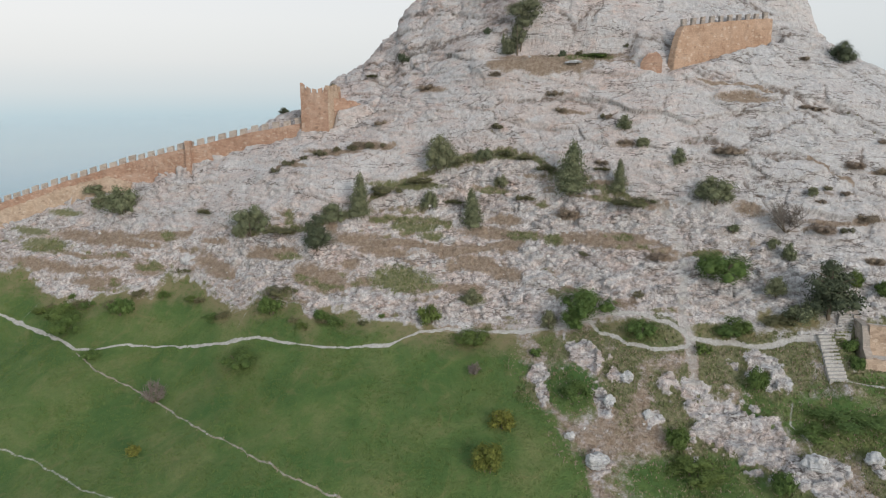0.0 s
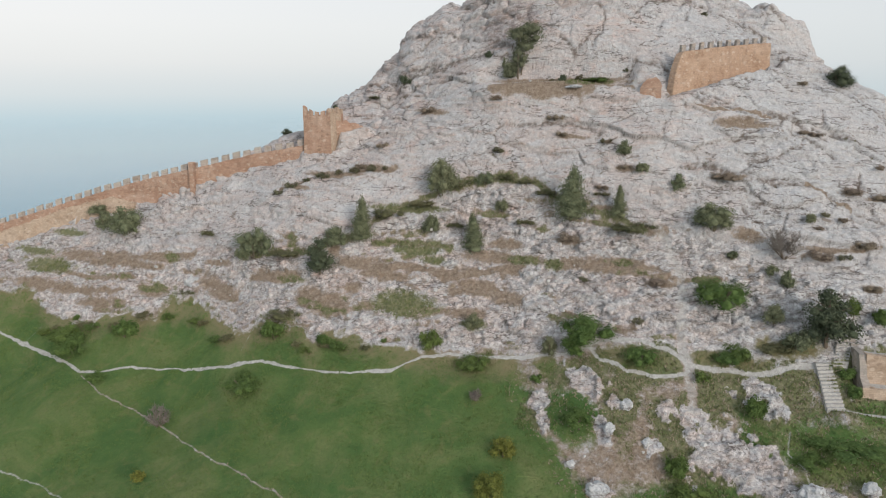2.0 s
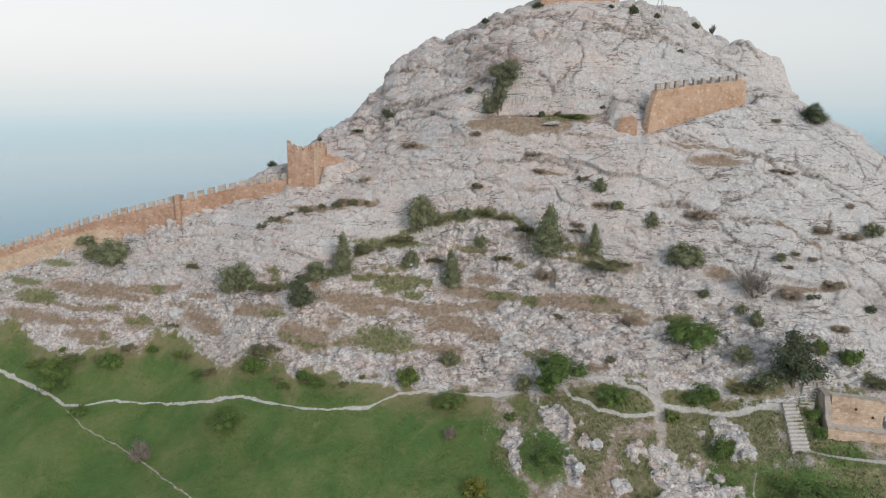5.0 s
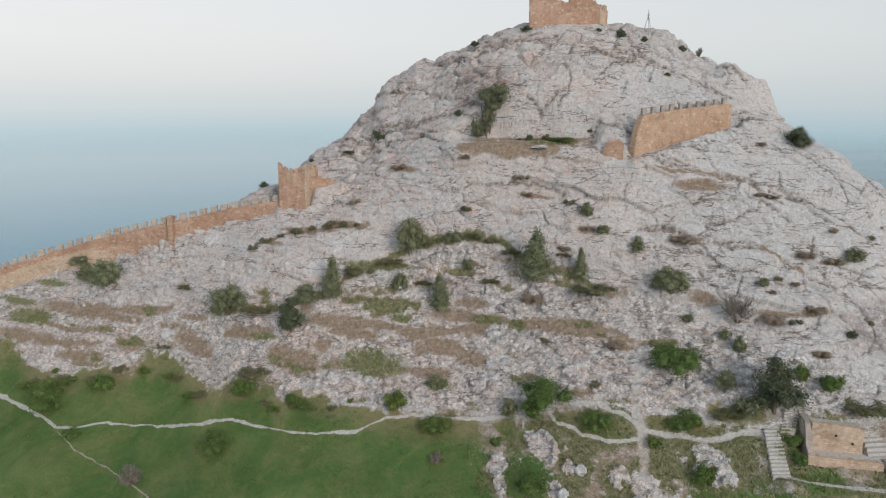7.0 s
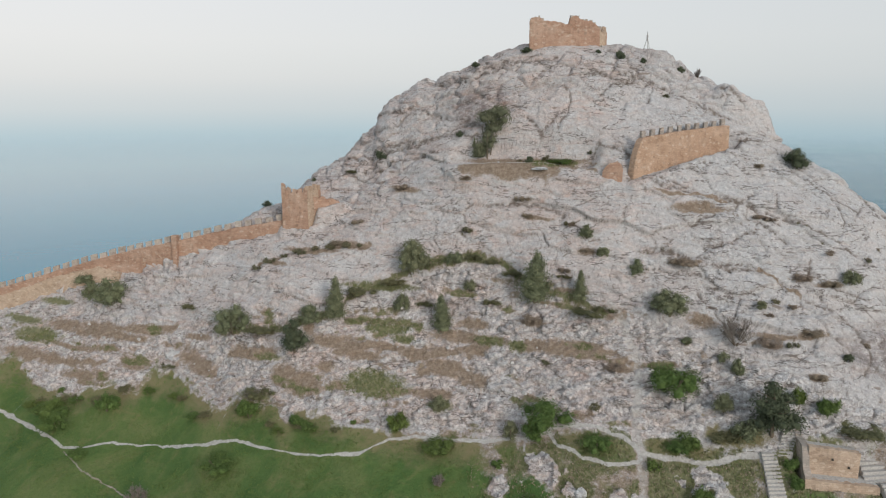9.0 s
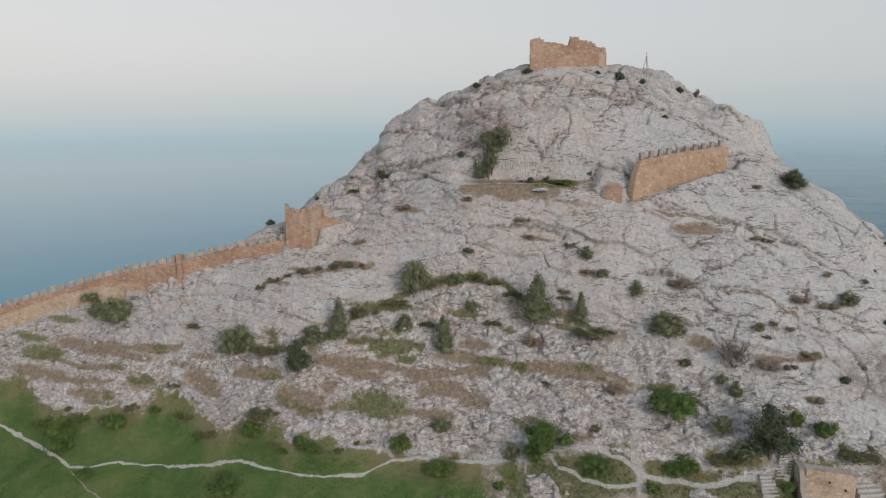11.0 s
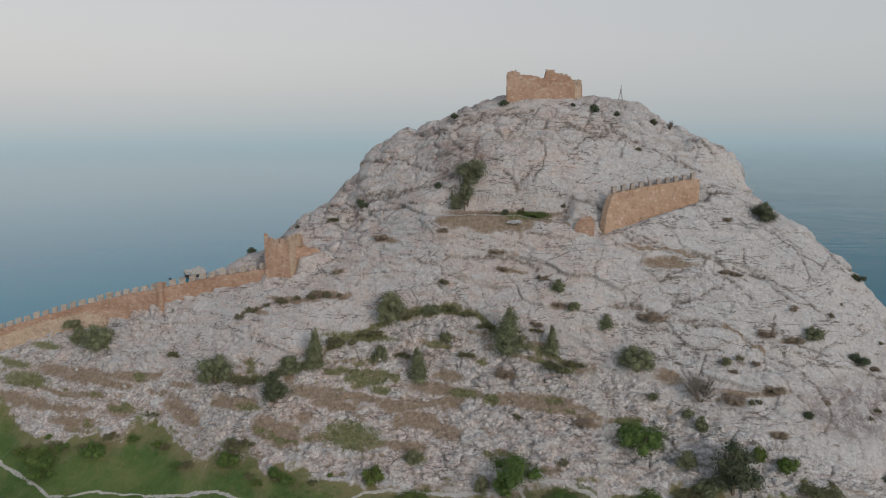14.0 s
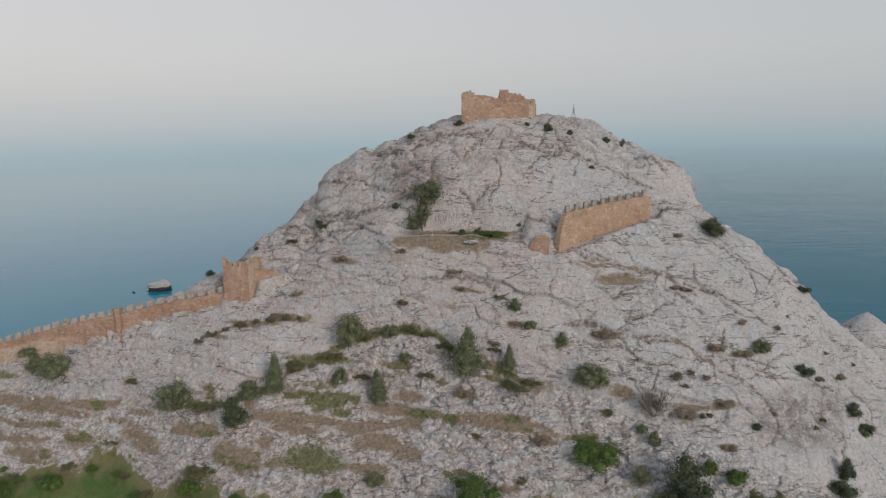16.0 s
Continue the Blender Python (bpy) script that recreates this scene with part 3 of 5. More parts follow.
SOIL = ((21.7, 131.0, 13.3, 0.7), (50.0, 119.8, 4.6, 0.7), (-27.7, 132.4, 3.4, 0.5), (-20.6, 132.7, 5.5, 0.5), (-12.3, 131.7, 3.8, 0.5), (-2.3, 137.3, 3.3, 0.6), (7.4, 110.7, 5.7, 0.8), (-64.0, 134.8, 5.5, 1.0), (12.7, 114.1, 5.3, 0.7), (28.5, 107.3, 5.6, 0.7), (32.4, 104.0, 2.3, 0.6), (-39.6, 122.5, 3.3, 1.4), (-54.0, 126.7, 3.5, 0.7), (-73.1, 139.3, 5.3, 1.1), (-29.4, 119.8, 4.2, 0.9), (-14.9, 118.4, 5.1, 1.2), (-53.6, 131.7, 4.6, 0.7), (26.9, 114.9, 3.4, 0.5), (-19.0, 112.8, 4.0, 1.9), (33.5, 110.5, 2.0, 1.2), (57.2, 103.5, 3.9, 0.5), (22.2, 124.9, 3.1, 0.4), (-81.3, 136.5, 5.4, 1.0), (3.2, 108.4, 3.8, 0.7))
SOIL_HOLLOWS = ((30.0, 118.2, 1.6, 0.5), (63.7, 110.6, 2.1, 0.45), (67.8, 109.9, 2.3, 0.45), (62.2, 103.2, 2.4, 0.5), (55.7, 102.8, 2.4, 0.5), (87.6, 112.8, 1.6, 0.4), (49.0, 120.2, 4.2, 0.9), (20.2, 113.5, 2.4, 0.6), (60.9, 98.0, 1.8, 0.5), (45.5, 113.9, 2.6, 0.4))
SOIL_SHELVES = ((-63.8, 135.3, 4.7, 1.4), (-54.8, 132.4, 3.5, 1.0), (-42.9, 125.0, 2.6, 1.0), (-38.1, 121.0, 1.7, 1.1), (-65.2, 127.5, 4.4, 0.9), (-29.6, 119.7, 3.3, 0.9), (-13.0, 117.8, 4.1, 0.8), (-15.1, 114.7, 1.7, 0.9), (-8.4, 115.2, 2.9, 0.7), (-69.8, 134.2, 7.4, 0.5), (-57.4, 131.7, 5.0, 0.7), (-41.8, 127.3, 3.0, 0.6), (-22.8, 114.8, 2.5, 1.7), (-17.7, 112.5, 2.4, 1.2), (-19.2, 121.1, 1.2, 2.0), (9.2, 115.4, 7.4, 1.0), (10.6, 116.7, 2.8, 1.0), (23.5, 108.9, 5.9, 1.0), (4.8, 112.3, 3.7, 1.0), (9.3, 109.6, 2.2, 1.3), (32.2, 104.3, 1.6, 0.8), (28.6, 103.3, 1.2, 0.8), (27.8, 99.4, 0.9, 0.7), (46.6, 107.3, 2.4, 1.1))
WEED_SHELVES = ((-84.1, 143.6, 5.2, 0.5), (-79.6, 139.1, 4.4, 1.0), (-51.8, 131.5, 1.6, 1.0), (-7.2, 111.0, 4.9, 1.3), (-4.8, 119.0, 4.1, 1.1), (-78.0, 145.1, 4.0, 0.7), (-1.8, 117.2, 2.1, 0.7), (13.2, 113.7, 2.7, 0.8), (18.0, 111.2, 1.3, 0.9), (4.7, 106.7, 2.2, 0.8), (-27.3, 112.9, 2.9, 1.1), (-26.3, 118.3, 2.1, 0.7))
TURF = ((-6.8, 110.9, 5.3, 1.8), (-5.0, 120.0, 4.6, 0.6), (-79.8, 139.5, 6.1, 1.4), (-84.4, 143.7, 5.6, 0.8), (-6.4, 124.7, 6.2, 0.9), (12.1, 123.5, 5.1, 0.6), (25.8, 131.1, 4.8, 0.5), (36.0, 93.7, 5.2, 0.8), (-27.3, 110.8, 4.2, 2.4), (0.8, 126.6, 4.2, 0.5))
CRACKS_A = (
    ((-6.2, 153.2), (-2.6, 150.7)),
    ((4.2, 153.0), (11.0, 148.2), (15.8, 146.5), (22.2, 144.3), (27.8, 144.0)),
    ((33.2, 142.4), (38.4, 140.1), (42.2, 139.9)),
    ((38.7, 141.8), (44.1, 140.8), (49.5, 140.0), (54.0, 139.3), (60.4, 138.5)),
    ((61.5, 135.5), (66.5, 137.1)),
    ((41.1, 126.5), (43.8, 124.0), (47.7, 122.7), (54.9, 121.7), (60.2, 120.1), (63.0, 118.7)),
    ((41.2, 115.8), (45.6, 114.4), (49.2, 113.0)),
    ((69.7, 129.2), (71.9, 126.1), (74.5, 124.1), (79.1, 122.8)),
    ((-17.0, 153.2), (-4.6, 146.9), (4.2, 142.3), (12.6, 139.8)),
    ((-15.8, 148.3), (-4.5, 144.3), (3.3, 140.3)),
    ((60.5, 142.2), (64.5, 141.3)),
    ((74.0, 125.0), (74.9, 121.5), (74.3, 118.2)),
    ((47.4, 118.3), (52.0, 118.9), (56.2, 120.5), (60.5, 123.2)),
)
CRACKS_B = (
    ((49.2, 115.1), (53.5, 115.8), (58.1, 117.1), (59.5, 118.2)),
    ((41.5, 115.6), (45.0, 114.5), (48.8, 113.3), (53.8, 112.1), (59.0, 111.5)),
    ((66.4, 113.3), (65.1, 110.8), (67.8, 109.8)),
    ((67.5, 105.8), (70.1, 102.8), (70.7, 101.1), (68.9, 98.6)),
    ((82.5, 103.6), (82.9, 101.8), (80.7, 98.4)),
    ((76.0, 109.1), (79.6, 108.7), (83.4, 109.1)),
    ((46.7, 110.3), (48.8, 108.2), (49.6, 106.6)),
    ((63.1, 108.2), (64.7, 107.2), (67.1, 106.5)),
    ((61.9, 120.2), (67.0, 118.6), (71.1, 116.4), (74.7, 114.8)),
    ((28.9, 139.9), (29.7, 137.6), (29.1, 135.8), (26.7, 134.6)),
    ((-32.3, 133.1), (-23.4, 132.8), (-14.5, 131.9), (-8.4, 130.8)),
    ((38.1, 125.0), (46.3, 122.3), (54.9, 121.3), (59.5, 120.6)),
)
CRACKS_C = (
    ((40.1, 116.0), (44.4, 114.4), (49.7, 113.2), (55.9, 112.5), (62.6, 108.5)),
    ((-2.2, 150.8), (7.2, 143.6), (14.7, 137.9)),
    ((35.1, 137.8), (43.4, 141.1), (50.8, 139.6)),
    ((27.8, 130.9), (34.0, 130.9), (39.6, 127.8)),
    ((57.2, 119.2), (59.3, 118.5), (61.6, 116.9), (63.4, 115.3)),
    ((67.7, 133.8), (71.3, 129.8), (75.3, 124.9), (79.8, 121.2)),
    ((59.0, 134.0), (64.8, 134.8), (70.0, 134.2)),
    ((3.3, 152.0), (10.6, 147.1), (18.4, 145.3), (24.8, 145.2)),
    ((-11.7, 148.4), (-4.4, 146.1), (2.6, 142.9), (12.6, 137.8)),
    ((21.1, 136.9), (24.1, 135.0), (26.9, 136.2)),
    ((13.3, 128.9), (20.4, 127.2), (27.0, 123.5)),
    ((64.1, 112.4), (68.5, 109.6), (73.4, 108.2)),
)
CRACKS = CRACKS_A + CRACKS_B + CRACKS_C


WEED_STRIPS = (
    (0.38, ((-12.3, 124.0), (-8.5, 125.0), (-3.3, 125.4), (0.8, 126.1), (7.0, 124.9), (10.1, 124.7), (15.0, 122.4), (18.8, 119.7), (25.0, 115.2), (32.3, 111.1))),
    (0.45, ((-38.1, 126.8), (-30.3, 123.9), (-23.5, 121.6), (-17.4, 122.1), (-13.5, 123.1))),
    (0.38, ((-12.2, 121.0), (-5.1, 120.3), (1.0, 118.2))), (0.6, ((22.0, 132.3), (29.5, 130.0))),
)
SOIL_STRIPS = (
    (0.32, ((-31.2, 133.0), (-23.4, 132.8), (-14.5, 131.9), (-8.9, 130.8))), (0.6, ((8.5, 134.0), (12.0, 132.9))), (1.15, ((12.0, 132.9), (17.0, 131.6), (24.0, 130.0))), (0.9, ((24.0, 130.0), (28.0, 129.1), (33.0, 127.5))),
    (0.5, ((-4.0, 138.4), (-0.6, 136.4))),
    (0.8, ((1.2, 112.1), (6.9, 111.4), (11.5, 108.4))), (0.9, ((-13.7, 116.6), (-6.8, 116.8), (3.1, 114.4), (12.6, 113.1))),
    (0.7, ((19.0, 110.8), (25.1, 108.4), (30.3, 107.0))), (0.65, ((-69.6, 136.9), (-57.6, 133.3), (-47.5, 130.5))), (0.75, ((-82.7, 136.9), (-71.0, 132.3), (-61.2, 128.3))), (0.9, ((-34.0, 121.7), (-26.0, 118.5))),
    (0.18, ((38.5, 124.6), (46.3, 122.3), (54.9, 121.3))), (0.3, ((57.0, 111.8), (62.6, 108.5))),
)
IRON = ((3.7, 146.4, 7, 4), (-6.1, 152.0, 5, 3), (29.6, 136.8, 5, 3), (-21.7, 136.6, 7, 2), (41.5, 123.1, 6, 2.5), (23.4, 127.0, 16, 3), (-9.5, 134.0, 14, 4), (-15.0, 118.0, 9, 4), (-2.7, 113.3, 9, 3))
BARE = ((39.5, 98.0, 4.5, 2.0), (44.5, 99.5, 6.0, 3.0), (30.5, 101.0, 4.0, 3.0))
LICHEN = ((76, 103, 8, 3.5), (11.5, 142.4, 4.0, 3.0), (15.0, 141.6, 3.0, 2.4))
RIGHT_Y, RIGHT_X = (60, 75, 84, 87, 90, 95, 100), (18, 17, 15, 13, 11.2, 11.8, 12.5)


def cover(x, y):
    """Shares of turf, weeds, soil and path, the weight of the rough lower rock, and of bare rock."""
    h = land(x, y)
    wob, wob2 = fbm(x / 5, h / 4, 3, 4), fbm(x / 1.6, h / 1.2, 9, 4)
    shift = 2.2 * wob + 1.6 * wob2
    fray = fbm(x / 2.4, y / 1.8, 171, 4)
    low = np.interp(x, MEADOW_X, MEADOW_Y) + 2.6 * wob + 1.8 * wob2 + 3.0 * fray
    inside = blend(-1.6, 1.6, low - y)
    dry = blend(7.0, -1.0, low - y + 3.0 * fbm(x / 6, y / 5, 181, 3))
    right = blend(-3.0, 3.0, x - np.interp(y, RIGHT_Y, RIGHT_X) + 5 * wob + 3 * wob2)
    turf = inside * (1 - right)
    bank = blend(-6.0, -0.5, x - np.interp(y, RIGHT_Y, RIGHT_X) + 5 * wob + 3 * wob2)
    patchy = np.clip(0.5 + 2.4 * fbm(x / 6, y / 5, 19, 4), 0, 1)
    soil = inside * bank * (0.55 + 0.2 * patchy)
    weed = inside * bank * np.clip(1.25 * patchy + 0.05 - 0.8 * blend(90, 85, y) * blend(31, 25, x), 0, 1)
    turf = np.maximum(turf, spots(x + shift, y, h + 0.5 * shift, GRASS_LOW) * right * blend(-3, 0, low - y + 2))
    stony = spots(x + shift, y, h + 0.6 * shift, ROCK_LOW) * right + 0.8 * wob2 + 0.7 * fbm(x / 1.1, y / 0.8, 203, 3)
    lowrock = blend(0.36, 0.60, stony)
    turf, weed, soil = turf * (1 - lowrock), weed * (1 - lowrock), soil * (1 - lowrock)
    rough = blend(-1.5, 1.5, np.interp(x, ROUGH_X, ROUGH_Y) + 4 * fbm(x / 7, y / 5, 11, 3) - y) * (1 - inside)
    # terraces of dry soil and weeds along the lower rock
    shelf = fbm(x / 9, h / 1.7 + 0.35 * fbm(x / 16, y / 9, 29, 2), 23, 3) + 0.35 * wob2
    west = 0.03 * blend(30, 55, x)
    soil = np.maximum(soil, rough * np.clip(0.5 + 4.0 * (shelf - 0.20 - west), 0, 1))
    weed = np.maximum(weed, rough * np.clip(0.5 + 4.0 * (shelf - 0.27 - west) + 1.2 * wob, 0, 1))
    for rows in (SOIL, SOIL_HOLLOWS, SOIL_SHELVES):
        soil = np.maximum(soil, spots(x + 0.7 * shift, y, h + 0.3 * shift, rows) * (1 - inside))
    for rows in (TURF, WEED_SHELVES):
        weed = np.maximum(weed, spots(x + 0.7 * shift, y, h + 0.3 * shift, rows) * (1 - inside))
    for half, line in WEED_STRIPS:
        d = along(x + shift * 0.5, y + shift * 0.6, line)
        weed = np.maximum(weed, 1 - 0.5 * d / half)
        soil = np.maximum(soil, 0.95 - 0.5 * d / (half * 1.3))
    broken = fbm(x / 3.5, h / 2, 57, 3)
    for half, line in SOIL_STRIPS:
        soil = np.maximum(soil, 1 - 0.5 * along(x + shift * 0.5, y + shift * 0.6, line) / (half * (0.95 + 2.2 * np.clip(broken, -0.4, 0.25))))
    soil = np.maximum(soil, blend(-3.2, 0.2, low - y) * (1 - inside) * np.clip(0.5 + 2.5 * fbm(x / 4, y / 3, 31, 3), 0, 1) * (1 - right))
    weed = np.maximum(weed, blend(-2.0, 0.2, low - y) * (1 - inside) * np.clip(0.4 + 3.0 * fbm(x / 3, y / 3, 37, 3), 0, 1))
    bald = 1 - blend(0.42, 0.6, spots(x + shift, y, h + 0.4 * shift, BARE))
    soil, weed = soil * bald, weed * bald
    path = np.zeros(x.shape)
    for k, line in PATHS.items():
        path = np.maximum(path, 1 - 0.5 * along(x + 0.45 * wob2, y + 0.5 * wob + 0.45 * wob2, line) / ((0.15 + 0.5 * np.clip(wob + 0.06, 0, 0.4) + 0.3 * np.clip(fray, -0.2, 0.3)) if k == "main" else 0.42 if k == "gate" else 0.36 if k in ("right", "terrace") else 0.26))
    for k, line in TRACKS.items():
        path = np.maximum(path, (0.52 if k == "diagonal" else 0.60 if k in ("corner", "small") else 0.50) - 0.5 * along(x + 0.5 * wob2, y + 0.5 * wob2, line) / 0.4)
    trail = 0.78 - 0.5 * along(x + 1.4 * wob + wob2, y, TRAIL) / 0.95
    path = np.maximum(path, np.minimum(trail, 0.50))
    bare = 0.64 - 0.5 * along(x + 0.6 * wob2, y + 0.6 * wob2, TRACKS["diagonal"]) / 0.8
    soil = np.maximum(soil, bare)
    turf, weed = turf * (1 - blend(0.45, 0.7, bare)), weed * (1 - blend(0.3, 0.5, trail))
    rock = np.clip(1 - 1.3 * np.maximum(np.maximum(turf, weed), np.maximum(soil, path)), 0, 1)
    return {"turf": np.clip(turf, 0, 1), "weed": np.clip(weed, 0, 1), "soil": np.clip(soil, 0, 1), "path": np.clip(path, 0, 1), "rough": np.maximum(rough, lowrock), "rock": rock, "lowrock": lowrock, "shelf": shelf, "dry": dry,
            "iron": np.clip(0.36 + 0.2 * blend(134, 142, y) + 0.5 * blend(52, 30, x + 14 * fbm(x / 14, y / 10, 191, 3)) + np.clip(spots(x + shift, y, h, IRON), 0, 1), 0, 1), "lichen": np.clip(1.4 * spots(x + shift, y, h + shift, LICHEN), 0, 1)}


FOOTINGS = (((8.0, 137.0), (15.3, 135.4), (24.0, 133.6), (33.0, 130.6)), ((8.0, 135.0), (15.3, 133.0), (24.0, 131.0), (33.0, 128.6)), ((39.1, 124.2), (47.5, 128.4), (59.6, 133.8)), ((-28.0, 137.6), (-21.0, 136.2), (-20.2, 138.4), (-15.0, 140.0)), ((22.6, 146.2), (36.8, 146.4), (38.6, 148.0)))


def crease(x, y, seed, octaves=3):
    """Noise with sharp ridges."""
    total, amp = 0.0, 1.0
    for o in range(octaves):
        total = total + amp * (0.5 - abs(2 * value(x * 2**o + 5.2 * o, y * 2**o - 3.7 * o, seed + o) - 1))
        amp *= 0.5
    return total


def relief(x, y):
    """How far the broken rock stands out from the smooth ground, and how deep in a joint a place is."""
    c = cover(x, y)
    rough, rock = c["rough"], c["rock"]
    h = land(x, y)
    s = y * 0.6 + h * 0.8
    wx, ws = x + 2.4 * fbm(x / 6, s / 5, 41, 3), s + 2.2 * fbm(x / 6, s / 5, 47, 3)
    # great slabs that dip to the right, then smaller plates; each juts out at its lower edge
    u, v = wx * 0.95 - ws * 0.31, wx * 0.31 + ws * 0.95
    e1, w1, du1, dv1 = cells(u / 9.5, v / 4.4, 51)
    e2, w2, du2, dv2 = cells(u / 3.8, v / 1.7, 61)
    e5, w5, du5, dv5 = cells(u / 1.7, v / 0.8, 65)
    e3, w3, du3, dv3 = cells(wx / 2.4, ws / 1.5, 71)
    e4, w4, du4, dv4 = cells(wx / 1.05, ws / 0.8, 81)
    j1, j2, j3 = np.exp(-((e1 / 0.028) ** 2)), np.exp(-((e2 / 0.09) ** 2)), np.exp(-((e3 / 0.12) ** 2))
    busy = np.clip(0.5 + 2.2 * fbm(x / 13, s / 10, 91, 3), 0.15, 1.0)
    open1 = np.clip(0.4 + 2.4 * fbm(x / 9, s / 7, 95, 3), 0, 1)
    k1, k2, k5, k3, k4 = blend(0, 0.07, e1), blend(0, 0.11, e2), blend(0, 0.17, e5), blend(0, 0.15, e3), blend(0, 0.22, e4)
    slabs = (0.55 + 0.45 * k1) * (0.72 * (w1 - 0.4) - 0.3 * dv1) * (0.4 + 0.6 * open1) - 0.2 * j1 * open1
    gentle = blend(0.42, 0.66, facing(x, y)[2])
    slabs = slabs + busy * (0.35 + 0.65 * gentle) * ((0.5 + 0.5 * k2) * (0.4 * (w2 - 0.4) - 0.26 * dv2) - 0.1 * j2 + 0.3 * (w5 - 0.4) - 0.2 * dv5)
    # rounded blocks heaped on the summit
    e7, w7, du7, dv7 = cells(wx / 4.2, ws / 2.5, 69)
    heap = blend(136, 142, y) * np.clip(0.55 + 2.0 * fbm(x / 10, s / 8, 197, 3), 0.1, 1)
    j7 = np.exp(-((e7 / 0.06) ** 2)) * heap
    slabs = slabs + heap * (blend(0, 0.3, e7) * (0.35 + 0.75 * w7) - 0.3)
    e6, w6, du6, dv6 = cells(u / 0.85, v / 0.48, 67)
    even = 0.3 + 0.7 * gentle
    slabs = slabs + (0.35 + 0.65 * busy) * even * (0.17 * (w6 - 0.4) - 0.12 * dv6)
    slabs = slabs + 0.7 * fbm(x / 10, s / 8, 101, 3) + 0.22 * even * crease(x / 2.6, s / 1.9, 107, 3) + 0.36 * crease(u / 8.0, v / 2.0, 109, 3)
    blocks = k3 * (0.85 * (w3 - 0.4) - 0.4 * dv3) - 0.15 * j3 + k4 * (0.5 * (w4 - 0.4) - 0.25 * dv4) + 0.3 * k5 * (w5 - 0.5)
    blocks = blocks + 0.5 * fbm(x / 5, s / 3, 113, 3) + 0.55 * crease(x / 4.0, s / 1.8, 117, 3) - 2.2 * np.clip(c["shelf"] - 0.03, 0, 0.25)
    crack = np.zeros(x.shape)
    bx, by = x + 1.5 * fbm(x / 2, y / 2, 5, 3), y + 1.5 * fbm(x / 2, y / 2, 6, 3)
    for line in CRACKS:
        d = along(bx, by, line)
        crack = np.maximum(crack, np.exp(-((d / 0.25) ** 2)))
    stone = slabs * (1 - rough) + blocks * rough - 0.3 * crack * (1 - rough) + 0.32 * c["lowrock"]
    rise = stone * (0.3 + 0.7 * rock)
    for k in ("main", "loop_up", "loop_low", "right"):
        rise = rise * (0.2 + 0.8 * blend(0.5, 2.2, along(x, y, PATHS[k])))
    for line in FOOTINGS:
        rise = rise * (0.25 + 0.75 * blend(0.8, 2.4, along(x, y, line)))
    green = np.clip(c["turf"] * 1.2, 0, 1)
    rise = rise * (1 - 0.9 * green) + green * 0.5 * fbm(x / 7, y / 6, 131, 4) - 0.10 * blend(0.4, 0.7, c["path"])
    rise = rise * (1 - 0.7 * blend(0.45, 0.7, c["path"]))
    joint = np.clip(np.maximum(crack, np.maximum(np.maximum(j1 * open1, 0.8 * j7), 0.35 * j2 * busy) * (1 - rough)) + 0.5 * j3 * rough, 0, 1)
    return rise, joint * rock


def facing(x, y):
    d = 0.4
    gx = (land(x + d, y) - land(x - d, y)) / (2 * d)
    gy = (land(x, y + d) - land(x, y - d)) / (2 * d)
    length = np.sqrt(gx * gx + gy * gy + 1)
    return -gx / length, -gy / length, 1 / length


def site(x, y):
    """A point on the ground near x, y."""
    ax, ay = np.array([float(x)]), np.array([float(y)])
    r, _ = relief(ax, ay)
    nx, ny, nz = facing(ax, ay)
    return Vector((x, y, float(land(ax, ay)[0] + r[0] / max(nz[0], 0.5))))


def spread(a, b, step, far_a, far_b):
    mid = np.arange(a, b + step / 2, step)
    out, s = [], step
    while (out[-1] if out else b) < far_b:
        s *= 1.16
        out.append((out[-1] if out else b) + s)
    inn, s = [], step
    while (inn[-1] if inn else a) > far_a:
        s *= 1.16
        inn.append((inn[-1] if inn else a) - s)
    return np.concatenate([inn[::-1], mid, out])


def build_ground():
    xs, ys = spread(-100, 96, 0.2, -700, 500), spread(72, 155, 0.16, -300, 420)
    X, Y = np.meshgrid(xs, ys)
    Z = land(X, Y)
    R, joint = relief(X, Y)
    fade = blend(-112, -104, X) * blend(116, 106, X) * blend(60, 68, Y) * blend(172, 160, Y)
    nx, ny, nz = facing(X, Y)
    R = R * fade
    co = np.stack([X + nx * R, Y + ny * R, Z + nz * R], -1).reshape(-1, 3)
    w, h = len(xs), len(ys)
    idx = np.arange(w * h).reshape(h, w)
    quads = np.stack([idx[:-1, :-1], idx[:-1, 1:], idx[1:, 1:], idx[1:, :-1]], -1).reshape(-1, 4)
    me = bpy.data.meshes.new("ground")
    me.vertices.add(len(co))
    me.vertices.foreach_set("co", co.ravel())
    me.loops.add(quads.size)
    me.loops.foreach_set("vertex_index", quads.ravel())
    me.polygons.add(len(quads))
    me.polygons.foreach_set("loop_start", np.arange(0, quads.size, 4))
    me.update(calc_edges=True)
    shares = cover(X, Y)
    shares["crack"] = joint
    for name in ("turf", "weed", "soil", "path", "rough", "crack", "dry", "iron", "lichen"):
        me.attributes.new(name, "FLOAT", "POINT").data.foreach_set("value", shares[name].ravel().astype(np.float32))
    me.materials.append(GROUND)
    return tagged(new("ground", me), "pale limestone hill with ledges of dry soil above a green meadow", "hill", kind="structure")


build_ground()


FAR = 60000


